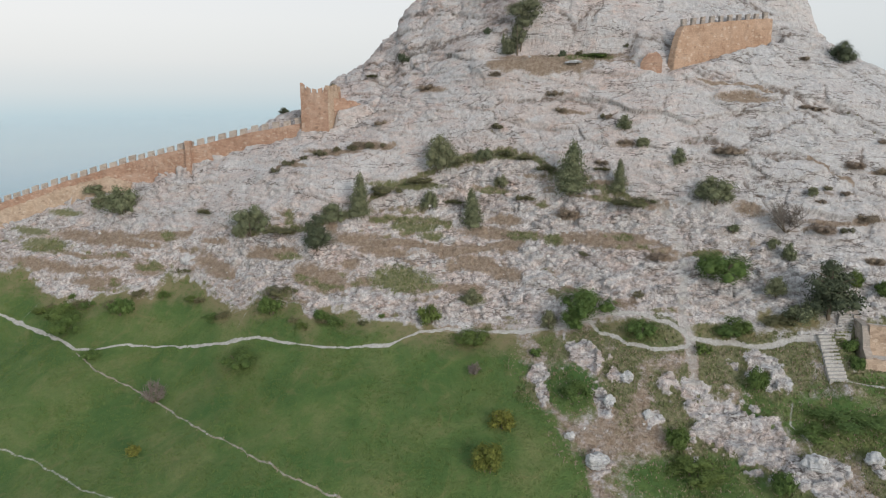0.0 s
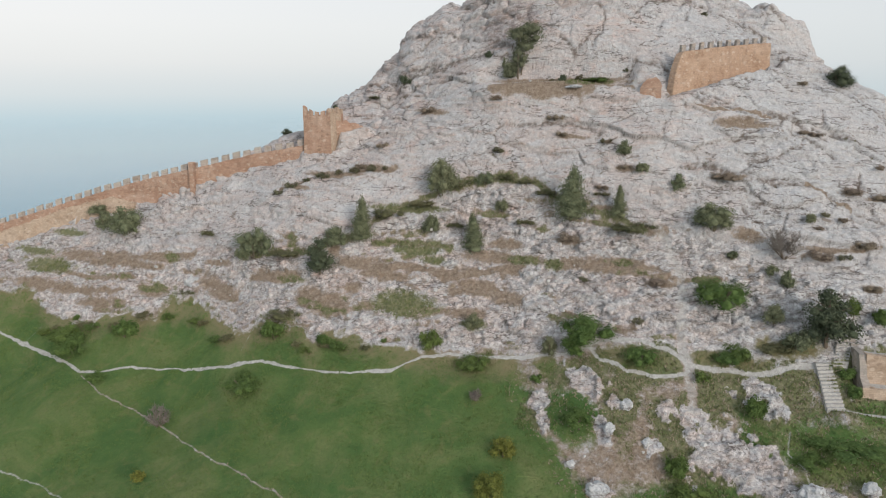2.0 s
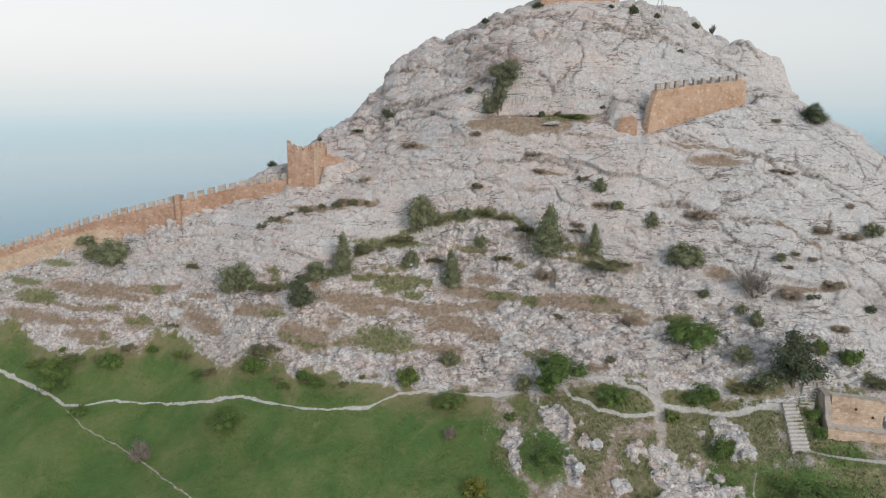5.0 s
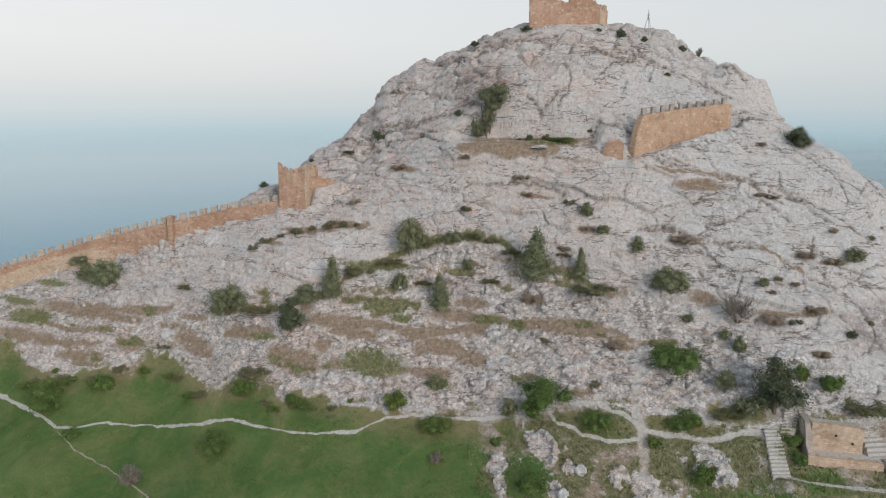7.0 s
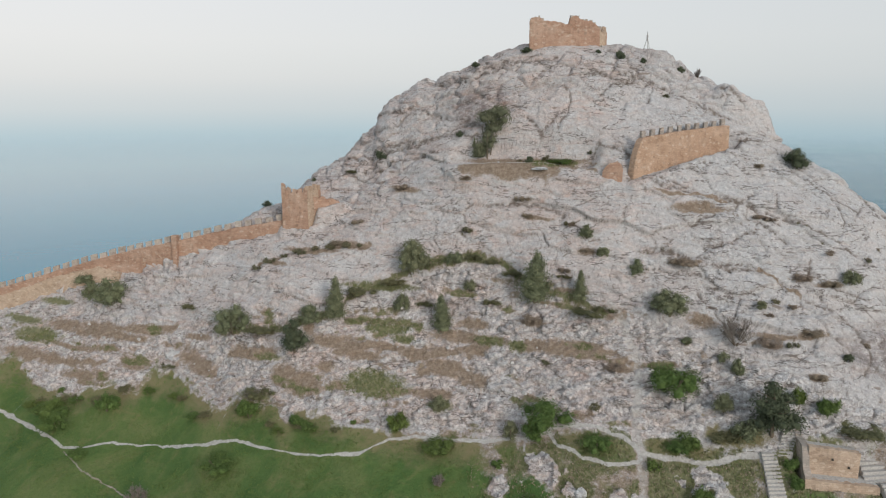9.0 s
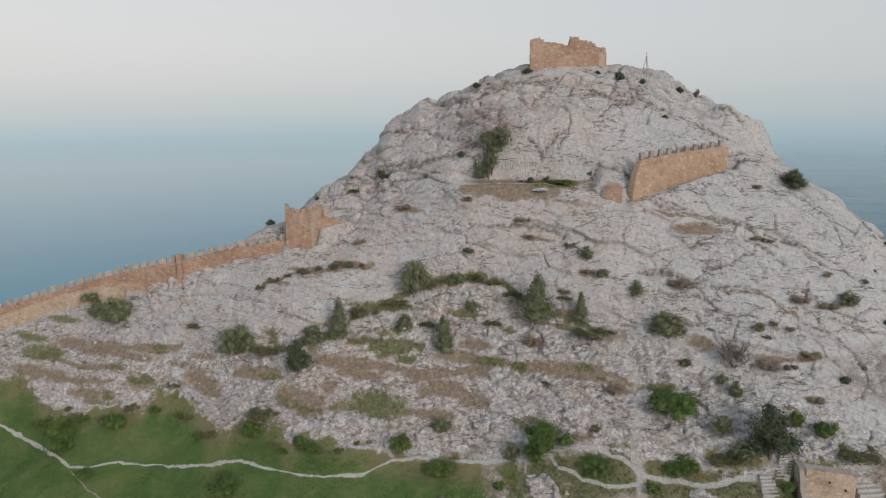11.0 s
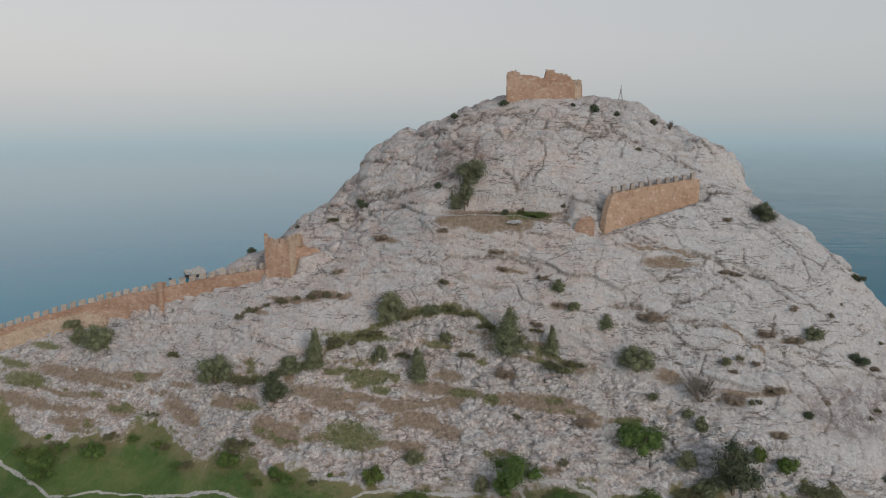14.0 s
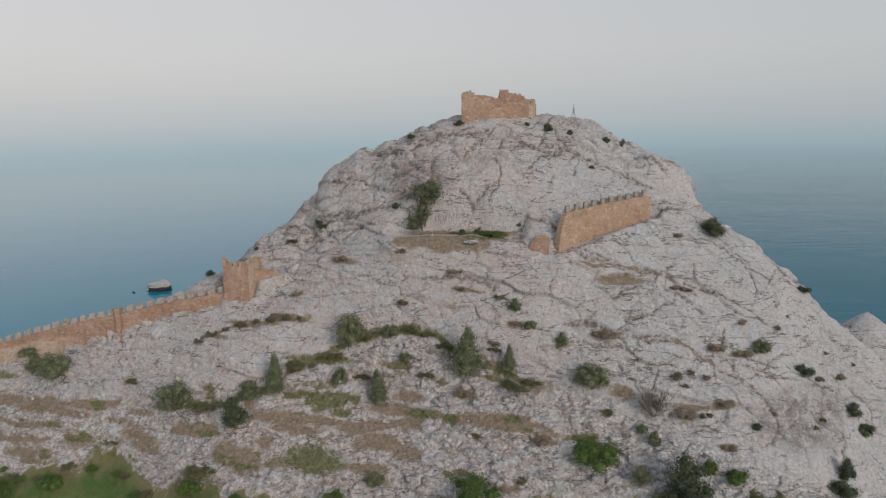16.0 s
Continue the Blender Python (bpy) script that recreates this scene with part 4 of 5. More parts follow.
def build_sea():
    bm = bmesh.new()
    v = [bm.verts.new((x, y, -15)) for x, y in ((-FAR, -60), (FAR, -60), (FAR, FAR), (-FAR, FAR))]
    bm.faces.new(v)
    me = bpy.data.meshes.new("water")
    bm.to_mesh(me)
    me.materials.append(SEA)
    tagged(new("water", me), "calm blue sea with a painted fade into haze", "sea", kind="structure")


build_sea()


# ---- building helpers ----
def part(name, bm, mat, parent=None, label="", smooth=False):
    me = bpy.data.meshes.new(name)
    bmesh.ops.recalc_face_normals(bm, faces=bm.faces)
    bm.to_mesh(me)
    bm.free()
    me.materials.append(mat)
    if smooth:
        me.polygons.foreach_set("use_smooth", [True] * len(me.polygons))
    ob = new(name, me)
    ob.parent = parent
    return tagged(ob, label)


def thing(name, label, category, group="", at=(0, 0, 0)):
    ob = new(name)
    ob.location = at
    ob.empty_display_size = 0.3
    return tagged(ob, label, category, group)


def block(bm, corners, low, high, wear=0.05, rng=random):
    """A worn block on four plan corners; low and high are heights or four heights each."""
    lo = low if isinstance(low, (tuple, list)) else (low,) * 4
    hi = high if isinstance(high, (tuple, list)) else (high,) * 4
    j = lambda: rng.uniform(-wear, wear)
    a = [bm.verts.new((x + j(), y + j(), z)) for (x, y), z in zip(corners, lo)]
    b = [bm.verts.new((x + j(), y + j(), z + j())) for (x, y), z in zip(corners, hi)]
    bm.faces.new(a[::-1])
    bm.faces.new(b)
    for i in range(4):
        k = (i + 1) % 4
        bm.faces.new((a[i], a[k], b[k], b[i]))
    return bm


def plan_line(line, s):
    """The point and the direction s metres along a line of plan points."""
    for (ax, ay), (bx, by) in zip(line, line[1:]):
        d = math.hypot(bx - ax, by - ay)
        if s <= d or (bx, by) == tuple(line[-1]):
            return ax + (bx - ax) * s / d, ay + (by - ay) * s / d, (bx - ax) / d, (by - ay) / d
        s -= d


def plan_length(line):
    return sum(math.hypot(b[0] - a[0], b[1] - a[1]) for a, b in zip(line, line[1:]))


def masonry(line, thick, tops, ragged=0.12, step=0.55, deep=1.0, batter=0.0, seed=1, floor_z=None):
    """A stone wall along a line: its front face on the line, its back to the left of the way; tops: (metres along, height)."""
    rng = random.Random(seed)
    bm = bmesh.new()
    total = plan_length(line)
    count = max(2, int(total / step))
    rows, levels = [], 6
    for i in range(count + 1):
        s = total * i / count
        x, y, dx, dy = plan_line(line, s)
        nx, ny = -dy, dx
        top = np.interp(s, [t[0] for t in tops], [t[1] for t in tops]) + rng.uniform(-1, 1) * ragged
        bx, by = x + nx * thick, y + ny * thick
        low = float(min(land(x, y), land(bx, by))) - deep if floor_z is None else floor_z
        front, back = [], []
        for k in range(levels + 1):
            f = k / levels
            z = low + (top - low) * f
            out = batter * (1 - f)
            front.append(bm.verts.new((x - nx * out + rng.uniform(-0.05, 0.05), y - ny * out + rng.uniform(-0.05, 0.05), z)))
            back.append(bm.verts.new((bx + rng.uniform(-0.05, 0.05), by + rng.uniform(-0.05, 0.05), z + (rng.uniform(-ragged, ragged) if k == levels else 0))))
        rows.append((front, back))
    for (f0, b0), (f1, b1) in zip(rows, rows[1:]):
        for k in range(levels):
            bm.faces.new((f0[k], f1[k], f1[k + 1], f0[k + 1]))
            bm.faces.new((b1[k], b0[k], b0[k + 1], b1[k + 1]))
        bm.faces.new((f0[-1], f1[-1], b1[-1], b0[-1]))
        bm.faces.new((f1[0], f0[0], b0[0], b1[0]))
    for f, b in (rows[0], rows[-1][::1]):
        for k in range(levels):
            bm.faces.new((f[k], f[k + 1], b[k + 1], b[k]))
    return bm


def merlons(parent, line, tops, first, gap, width, height, deep, inset, mat, seed=1, last=0.4):
    rng = random.Random(seed)
    s, total = first, plan_length(line)
    while s + width < total - last:
        x0, y0, dx, dy = plan_line(line, s)
        x1, y1, _, _ = plan_line(line, s + width * rng.uniform(0.92, 1.06))
        nx, ny = -dy, dx
        z = float(np.interp(s, [t[0] for t in tops], [t[1] for t in tops]))
        z2 = float(np.interp(s + width, [t[0] for t in tops], [t[1] for t in tops]))
        a, b = inset, inset + deep
        bm = bmesh.new()
        h = height * rng.uniform(0.82, 1.08)
        block(bm, ((x0 + nx * a, y0 + ny * a), (x1 + nx * a, y1 + ny * a), (x1 + nx * b, y1 + ny * b), (x0 + nx * b, y0 + ny * b)), (z - 0.35, z2 - 0.35, z2 - 0.35, z - 0.35), (z + h, z2 + h, z2 + h, z + h), 0.06, rng)
        part("merlon", bm, mat, parent)
        s += gap * rng.uniform(0.97, 1.03)


# ---- fortress walls ----
def lower_curtain():
    line = ((-106, 151.5), (-89, 149.0), (-78.4, 147.9), (-64, 145.4), (-50.3, 142.2), (-38, 140.6), (-27.0, 138.6))
    knots = [0.0]
    for a, b in zip(line, line[1:]):
        knots.append(knots[-1] + math.hypot(b[0] - a[0], b[1] - a[1]))
    tops = list(zip(knots, (73.2, 78.4, 81.7, 85.9, 89.1, 92.0, 94.0)))
    wall = thing("curtain_wall", "long crenellated ochre stone wall climbing the ridge", "wall", "fortress walls")
    part("wall_body", masonry(line, 1.3, tops, 0.08, seed=3), WALL, wall)
    merlons(wall, line, tops, 1.0, 2.28, 1.4, 1.25, 0.5, 0.8, MERLON, 5)
    plinth_line = line[:4]
    part("plinth", masonry([(x + 0.1, y - 0.75) for x, y in plinth_line], 0.9, [(0, 71.4), (knots[1], 76.9), (knots[2], 80.6), (knots[3] - 5, 82.9), (knots[3] - 1, 82.0)], 0.15, seed=8, batter=0.5), WALL_PALE_LIT, wall, "pale rubble footing that juts out under the wall")
    bm = bmesh.new()
    block(bm, ((-50.9, 141.2), (-49.9, 141.05), (-49.8, 142.4), (-50.8, 142.5)), 82.0, 90.4, 0.05)
    part("buttress", bm, WALL, wall, "slender upright stone buttress")


def corner_tower():
    tower = thing("wall_tower", "square ochre stone tower with a broken crenellated top", "tower", "fortress walls")
    a, b = (-27.0, 138.0), (-21.65, 136.6)
    nx, ny = 0.34, 0.94
    c, d = (b[0] + nx * 5.2, b[1] + ny * 5.2), (a[0] + nx * 5.2, a[1] + ny * 5.2)
    part("front_wall", masonry((a, b), 0.9, ((0, 100.8), (0.9, 100.4), (1.7, 99.8), (3.2, 99.5), (4.5, 99.8), (5.5, 100.3)), 0.08, 0.45, 1.5, 0.18, 11), WALL, tower)
    # sunlit side and its merlons: the light is put into a paler masonry
    part("side_wall", masonry((b, c), 0.9, ((0, 100.2), (5.2, 99.9)), 0.06, 0.45, 1.5, 0.18, 12), WALL_PALE_LIT, tower)
    part("back_wall", masonry((c, d), 0.9, ((0, 99.9), (2.6, 98.6), (5.5, 99.4)), 0.1, 0.45, 1.5, 0.0, 13), WALL, tower)
    part("side_wall", masonry((d, a), 0.9, ((0, 99.8), (2, 99.2), (3.8, 100.0), (5.2, 100.8)), 0.1, 0.45, 1.5, 0.1, 14), WALL, tower)
    merlons(tower, (b, c), ((0, 100.1), (6, 99.9)), 0.05, 1.45, 0.8, 1.15, 0.5, 0.05, WALL_PALE_LIT, 7, -0.2)
    merlons(tower, (a, b), ((0, 100.8), (0.9, 100.4), (1.7, 99.8), (3.2, 99.5), (4.5, 99.8), (5.5, 100.3)), 0.0, 1.2, 0.7, 0.8, 0.5, 0.05, WALL, 9, -0.2)
    stub = thing("ruined_wall", "low broken wall running up from the tower", "wall", "fortress walls")
    part("wall_body", masonry(((-21.0, 138.7), (-18.2, 139.4), (-15.2, 140.4)), 0.8, ((0, 98.7), (1.2, 98.5), (1.5, 98.9), (2.2, 98.8), (2.5, 98.2), (4.0, 98.1), (5.6, 97.3)), 0.18, 0.4, 0.8, 0, 15), WALL, stub)


def upper_curtain():
    wall = thing("curtain_wall", "short crenellated ochre wall with a raking broken end on the upper slope", "wall", "fortress walls")
    line = ((39.1, 124.6), (41.0, 126.0), (47.5, 128.9), (53.5, 131.6), (59.4, 134.2))
    tops = ((0, 104.9), (0.7, 108.2), (1.5, 109.7), (2.3, 110.8), (9.5, 111.7), (16, 112.3), (21.5, 112.8), (22.5, 112.7))
    part("wall_body", masonry(line, 1.2, tops, 0.06, 0.4, 1.5, 0.25, 21), WALL_TAN, wall)
    merlons(wall, line, tops, 2.4, 2.08, 0.85, 1.1, 0.5, 0.6, WALL_GREY, 23, 0.1)
    stub = thing("ruined_gate_pier", "squat rounded stub of ochre masonry beside the gate", "wall", "fortress walls")
    part("wall_body", masonry(((33.9, 126.1), (37.2, 124.9)), 1.6, ((0, 104.6), (0.4, 105.6), (1.2, 106.3), (2.6, 106.6), (3.0, 106.2), (3.5, 105.2)), 0.08, 0.35, 1.5, 0.3, 25), WALL, stub)
    low = thing("ruined_wall", "low crumbling grey wall closing the gate gap", "wall", "fortress walls")
    part("wall_body", masonry(((36.6, 126.9), (39.4, 125.2)), 0.9, ((0, 104.2), (1.4, 104.0), (3.2, 104.3)), 0.15, 0.35, 1.5, 0.3, 27), WALL_GREY, low)


def cap_stones(parent, line, tops, first, last, seed):
    """Loose pale stones left along the top of a wall."""
    rng = random.Random(seed)
    s = first
    while s < last:
        x, y, dx, dy = plan_line(line, s)
        w, deep, h = rng.uniform(0.35, 0.8), rng.uniform(0.4, 0.8), rng.uniform(0.06, 0.24)
        z = float(np.interp(s, [t[0] for t in tops], [t[1] for t in tops]))
        ox, oy = x - dy * 0.08, y + dx * 0.08
        bm = bmesh.new()
        block(bm, ((ox, oy), (ox + dx * w, oy + dy * w), (ox + dx * w - dy * deep, oy + dy * w + dx * deep), (ox - dy * deep, oy + dx * deep)), z - 0.25, z + h, 0.09, rng)
        part("capstone", bm, MERLON, parent, "pale weathered capstone")
        s += w + rng.uniform(0.05, 0.5)


def summit_ruin():
    ruin = thing("ruined_watchtower", "roofless ochre stone watchtower ruin on the summit", "tower", "fortress walls")
    a, b, c, d = (22.6, 146.5), (36.8, 146.9), (39.0, 150.6), (23.4, 152.5)
    front = ((0, 133.3), (0.4, 134.0), (2.0, 134.0), (2.6, 133.4), (5.5, 133.1), (7.4, 132.6), (7.9, 132.6), (8.2, 134.1), (9.6, 134.2), (10.0, 133.6), (12.4, 133.2), (14.3, 131.8))
    side = ((0, 132.0), (0.8, 131.2), (1.8, 132.3), (3.2, 132.2), (4.6, 130.9))
    part("front_wall", masonry((a, (29.5, 146.4), b), 1.0, front, 0.12, 0.35, 2.5, 0.2, 31), WALL, ruin)
    # the side that catches the sun, with that brightness in its masonry colour
    part("side_wall", masonry((b, (38.0, 148.2), c), 1.0, side, 0.2, 0.35, 2.5, 0.2, 32), WALL_PALE_LIT, ruin)
    part("back_wall", masonry((c, d), 1.0, ((0, 131.2), (6, 132.4), (15.8, 133.0)), 0.2, 0.6, 2.5, 0, 33), WALL, ruin)
    part("side_wall", masonry((d, a), 1.0, ((0, 133.0), (6, 133.2)), 0.15, 0.5, 2.5, 0.1, 34), WALL, ruin)
    cap_stones(ruin, (a, (29.5, 146.4), b), front, 0.1, 2.3, 35)
    cap_stones(ruin, (a, (29.5, 146.4), b), front, 8.2, 13.9, 36)
    cap_stones(ruin, (b, (38.0, 148.2), c), side, 0.1, 3.6, 37)


lower_curtain()
corner_tower()
upper_curtain()
summit_ruin()


def rod(bm, a, b, r0, r1, sides=6):
    a, b = Vector(a), Vector(b)
    d = (b - a).normalized()
    u = d.orthogonal().normalized()
    w = d.cross(u)
    ring = []
    for p, r in ((a, r0), (b, r1)):
        ring.append([bm.verts.new(p + r * (math.cos(t) * u + math.sin(t) * w)) for t in (2 * math.pi * k / sides for k in range(sides))])
    for k in range(sides):
        q = (k + 1) % sides
        bm.faces.new((ring[0][k], ring[0][q], ring[1][q], ring[1][k]))
    bm.faces.new(ring[0][::-1])
    bm.faces.new(ring[1])
    return bm


def survey_mast():
    base = site(46.3, 146.2)
    mast = thing("survey_mast", "thin steel survey tripod with a pointed mast on the summit", "mast", at=base)
    for k in range(3):
        t = 2 * math.pi * k / 3 + 0.5
        part("leg", rod(bmesh.new(), (1.05 * math.cos(t), 1.05 * math.sin(t), -0.8), (0.08 * math.cos(t), 0.08 * math.sin(t), 2.9), 0.06, 0.05), STEEL, mast)
    part("pole", rod(bmesh.new(), (0, 0, 2.3), (0, 0, 4.1), 0.08, 0.06), STEEL, mast)
    bm = bmesh.new()
    block(bm, ((-0.14, -0.14), (0.14, -0.14), (0.14, 0.14), (-0.14, 0.14)), 2.9, 3.4, 0.0)
    part("target", bm, STEEL, mast)


survey_mast()


# ---- terraces and steps by the ruin ----
def stairway():
    stairs = thing("stone_steps", "worn pale stone flight of steps climbing between the terraces", "stairs")
    n, rng = 13, random.Random(41)
    for k in range(n):
        f = k / (n - 1)
        x, y, z = 50.5 + 0.55 * f, 85.2 + 5.1 * f, 64.15 + 4.1 * f
        half = 1.15 - 0.15 * f
        bm = bmesh.new()
        block(bm, ((x - half, y - 0.25), (x + half, y - 0.3), (x + half, y + 0.32), (x - half, y + 0.32)), z - 1.2, z, 0.04, rng)
        part("step", bm, PAVING, stairs)


def terrace_ruin():
    ruin = thing("terraced_ruin", "low ruined stone house with pale rubble walls on two terraces", "ruin")
    part("lower_wall", masonry(((54.6, 86.6), (59.5, 86.0), (64.2, 85.4)), 0.8, ((0, 66.2), (9.8, 65.6)), 0.06, 0.4, 3.0, 0.2, 51), HOUSE, ruin)
    part("side_wall", masonry(((55.3, 92.0), (54.7, 86.8)), 0.9, ((0, 70.2), (2.0, 70.2), (3.4, 70.0), (3.9, 67.4), (5.3, 66.3)), 0.08, 0.4, 3.0, 0.15, 52), WALL_GREY, ruin, "grey weathered side wall")
    part("upper_wall", masonry(((55.7, 88.35), (62.4, 87.55)), 0.9, ((0, 70.2), (3, 69.9), (6.8, 69.5)), 0.06, 0.4, 3.5, 0.1, 53), HOUSE, ruin, "pale stone wall with small dark sockets")
    # near-black blocks in the face stand in for shade inside small holes
    for sx, sz in ((58.7, 68.3), (60.9, 67.2)):
        bm = bmesh.new()
        sy = 88.35 - 0.119 * (sx - 55.7) - 0.16
        block(bm, ((sx, sy), (sx + 0.22, sy - 0.02), (sx + 0.22, sy + 0.3), (sx, sy + 0.3)), sz, sz + 0.3, 0.02)
        part("socket", bm, HOLE_SHADE, ruin, "small dark block painted as the shade in a wall hole")
    bm = bmesh.new()
    block(bm, ((55.0, 87.2), (64.2, 86.0), (64.9, 89.6), (55.3, 89.0)), 61.5, (66.15, 65.55, 65.8, 66.3), 0.03)
    part("lower_terrace", bm, PAVING, ruin, "pale trodden stone terrace")
    bm = bmesh.new()
    block(bm, ((55.9, 88.9), (62.4, 88.1), (63.4, 92.2), (55.6, 92.4)), 62.5, (69.75, 69.1, 69.2, 69.8), 0.03)
    part("upper_terrace", bm, PAVING, ruin, "flat filled floor of the ruin")
    part("back_parapet", masonry(((55.3, 91.6), (60.0, 91.3), (63.4, 90.9)), 0.6, ((0, 70.5), (8.2, 69.9)), 0.05, 0.4, 2.0, 0, 54), WALL_GREY, ruin)
    rng = random.Random(55)
    flight = thing("stone_steps", "short curved flight of pale stone steps beside the ruin", "stairs")
    for k in range(7):
        z = 65.7 + 0.42 * k
        y = 86.6 + 0.62 * k
        bm = bmesh.new()
        block(bm, ((63.0 + 0.1 * k, y), (66.6 + 0.2 * k, y + 0.5), (66.6 + 0.2 * k, y + 1.3), (63.0 + 0.1 * k, y + 0.8)), z - 1.6, z, 0.04, rng)
        part("step", bm, PAVING, flight)
    lowf = thing("stone_steps", "short straight flight of pale stone steps below the terrace", "stairs")
    for k in range(7):
        bm = bmesh.new()
        y, z = 83.2 + 0.4 * k, 64.0 + 0.31 * k
        block(bm, ((64.6, y), (67.4, y), (67.4, y + 0.45), (64.6, y + 0.45)), z - 1.3, z, 0.04, rng)
        part("step", bm, PAVING, lowf)
    lane = thing("retaining_kerb", "pale stone kerb along the lane behind the ruin", "kerb")
    part("kerb_body", masonry(((54.6, 93.3), (60, 93.0), (66, 92.4), (74, 91.0)), 0.5, ((0, 70.6), (6, 70.2), (12, 69.8), (20, 69.4)), 0.06, 0.5, 1.5, 0, 57), PAVING, lane)


def lane():
    """The upper flight beside the ruin, and the stepped lane kerbs behind it."""
    flight = thing("stone_steps", "short worn grey stone flight up to the lane behind the ruin", "stairs")
    rng = random.Random(61)
    for k in range(8):
        f = k / 7
        x, y, z = 53.1 + 1.5 * f, 89.9 + 2.3 * f, 68.2 + 2.3 * f
        bm = bmesh.new()
        block(bm, ((x - 0.9, y - 0.1), (x + 1.0, y - 0.35), (x + 1.0, y + 0.2), (x - 0.9, y + 0.4)), z - 1.4, z, 0.05, rng)
        part("step", bm, PAVING, flight)
    for line, tops, seed, label in (
        (((54.9, 92.55), (58.0, 91.95), (61.0, 91.3), (64.0, 90.9), (67.6, 90.2)), ((0, 71.1), (3, 70.8), (6.2, 70.35), (9.2, 69.9), (13, 68.9)), 62, "low grey kerb wall along the lower lane"),
        (((56.0, 94.6), (60.5, 93.9), (66.0, 93.2), (72.0, 92.0)), ((0, 71.9), (4.5, 71.4), (10, 70.9), (16, 70.0)), 63, "low grey kerb wall along the upper lane")):
        wall = thing("lane_kerb", label, "kerb")
        part("kerb_body", masonry(line, 0.45, tops, 0.07, 0.5, 1.6, 0.05, seed), WALL_GREY, wall)


stairway()
terrace_ruin()
lane()


# ---- plants ----
def leaf_cloud(bm, rng, lobes, count, size, up=0.3):
    """Small leaf clumps scattered over lobes (centre, radii)."""
    weights = [r[0] * r[2] for _, r in lobes]
    for (cx, cy, cz), (rx, ry, rz) in rng.choices(lobes, weights, k=count):
        while True:
            d = Vector((rng.gauss(0, 1), rng.gauss(0, 1), rng.gauss(up, 1)))
            if d.length > 0.1:
                break
        d.normalize()
        r = rng.uniform(0.66, 1.0) if rng.random() < 0.7 else rng.uniform(1.0, 1.4)
        p = Vector((cx + d.x * rx * r, cy + d.y * ry * r, max(0.02, cz + d.z * rz * r)))
        nrm = (d + 0.8 * Vector((rng.uniform(-1, 1), rng.uniform(-1, 1), rng.uniform(-0.6, 1)))).normalized()
        u = nrm.orthogonal().normalized()
        u = Matrix.Rotation(rng.uniform(0, 6.28), 3, nrm) @ u
        w = nrm.cross(u)
        s, q = size * rng.uniform(0.6, 1.3), size * rng.uniform(0.35, 0.8)
        lift = nrm * size * 0.25
        v = [bm.verts.new(p + u * s * 0.5), bm.verts.new(p + w * q * 0.5 + lift), bm.verts.new(p - u * s * 0.5), bm.verts.new(p - w * q * 0.5 + lift)]
        bm.faces.new((v[0], v[1], v[2]))
        bm.faces.new((v[0], v[2], v[3]))


def core(bm, rng, lobes, share=0.8):
    for (cx, cy, cz), (rx, ry, rz) in lobes:
        made = bmesh.ops.create_icosphere(bm, subdivisions=2, radius=1.0)["verts"]
        for v in made:
            k = share * rng.uniform(0.78, 1.08)
            v.co = Vector((cx + v.co.x * rx * k, cy + v.co.y * ry * k, max(0.0, cz + v.co.z * rz * k)))


def lobed(rng, kind, n):
    out = []
    for k in range(n):
        if kind == "dome":
            a, r = rng.uniform(0, 6.28), math.sqrt(rng.uniform(0, 1)) * 0.38
            z = 0.16 + 0.66 * rng.random() * (1 - 1.5 * r)
            s = rng.uniform(0.11, 0.21)
            out.append(((r * math.cos(a), r * math.sin(a), z), (s, s, s * rng.uniform(0.8, 1.1))))
        elif kind == "mat":
            a, r = rng.uniform(0, 6.28), math.sqrt(rng.uniform(0, 1)) * 0.40
            s = rng.uniform(0.12, 0.19)
            out.append(((r * math.cos(a), r * math.sin(a), rng.uniform(0.2, 0.55) * (1.05 - r)), (s, s, s * rng.uniform(1.6, 2.6))))
        elif kind == "cone":
            f = k / (n - 1)
            a, s = rng.uniform(0, 6.28), (0.27 * (1 - f) ** 0.75 + 0.085) * rng.uniform(0.75, 1.1)
            q = rng.uniform(0.05, 0.2) * (1 - 0.8 * f)
            out.append(((q * math.cos(a) + 0.05 * f, q * math.sin(a), 0.10 + 0.80 * f), (s, s * rng.uniform(0.8, 1.1), rng.uniform(0.10, 0.17))))
        elif kind == "ledge":
            if k < n // 2:
                a, z = rng.uniform(0, 6.28), rng.uniform(0.05, 0.55)
                r = rng.uniform(0, 1) * (0.04 + 0.17 * math.sin(math.pi * z / 0.6))
                s = rng.uniform(0.08, 0.14)
                out.append(((-0.20 + 0.40 * z + r * math.cos(a), r * math.sin(a), z), (s, s, s)))
            else:
                z, s = rng.uniform(0.5, 0.92), rng.uniform(0.10, 0.16)
                out.append(((rng.uniform(-0.16, 0.42), rng.uniform(-0.25, 0.2), z), (s * 1.2, s, s * 0.6)))
        else:
            f = rng.random() ** 1.2
            a, r = rng.uniform(0, 6.28), rng.uniform(0.08, 0.40) * (1 - 0.65 * f)
            s = rng.uniform(0.12, 0.20) * (1.1 - 0.35 * f)
            out.append(((r * math.cos(a), r * math.sin(a), 0.18 + 0.72 * f), (s, s, s * rng.uniform(0.6, 0.85))))
    return out


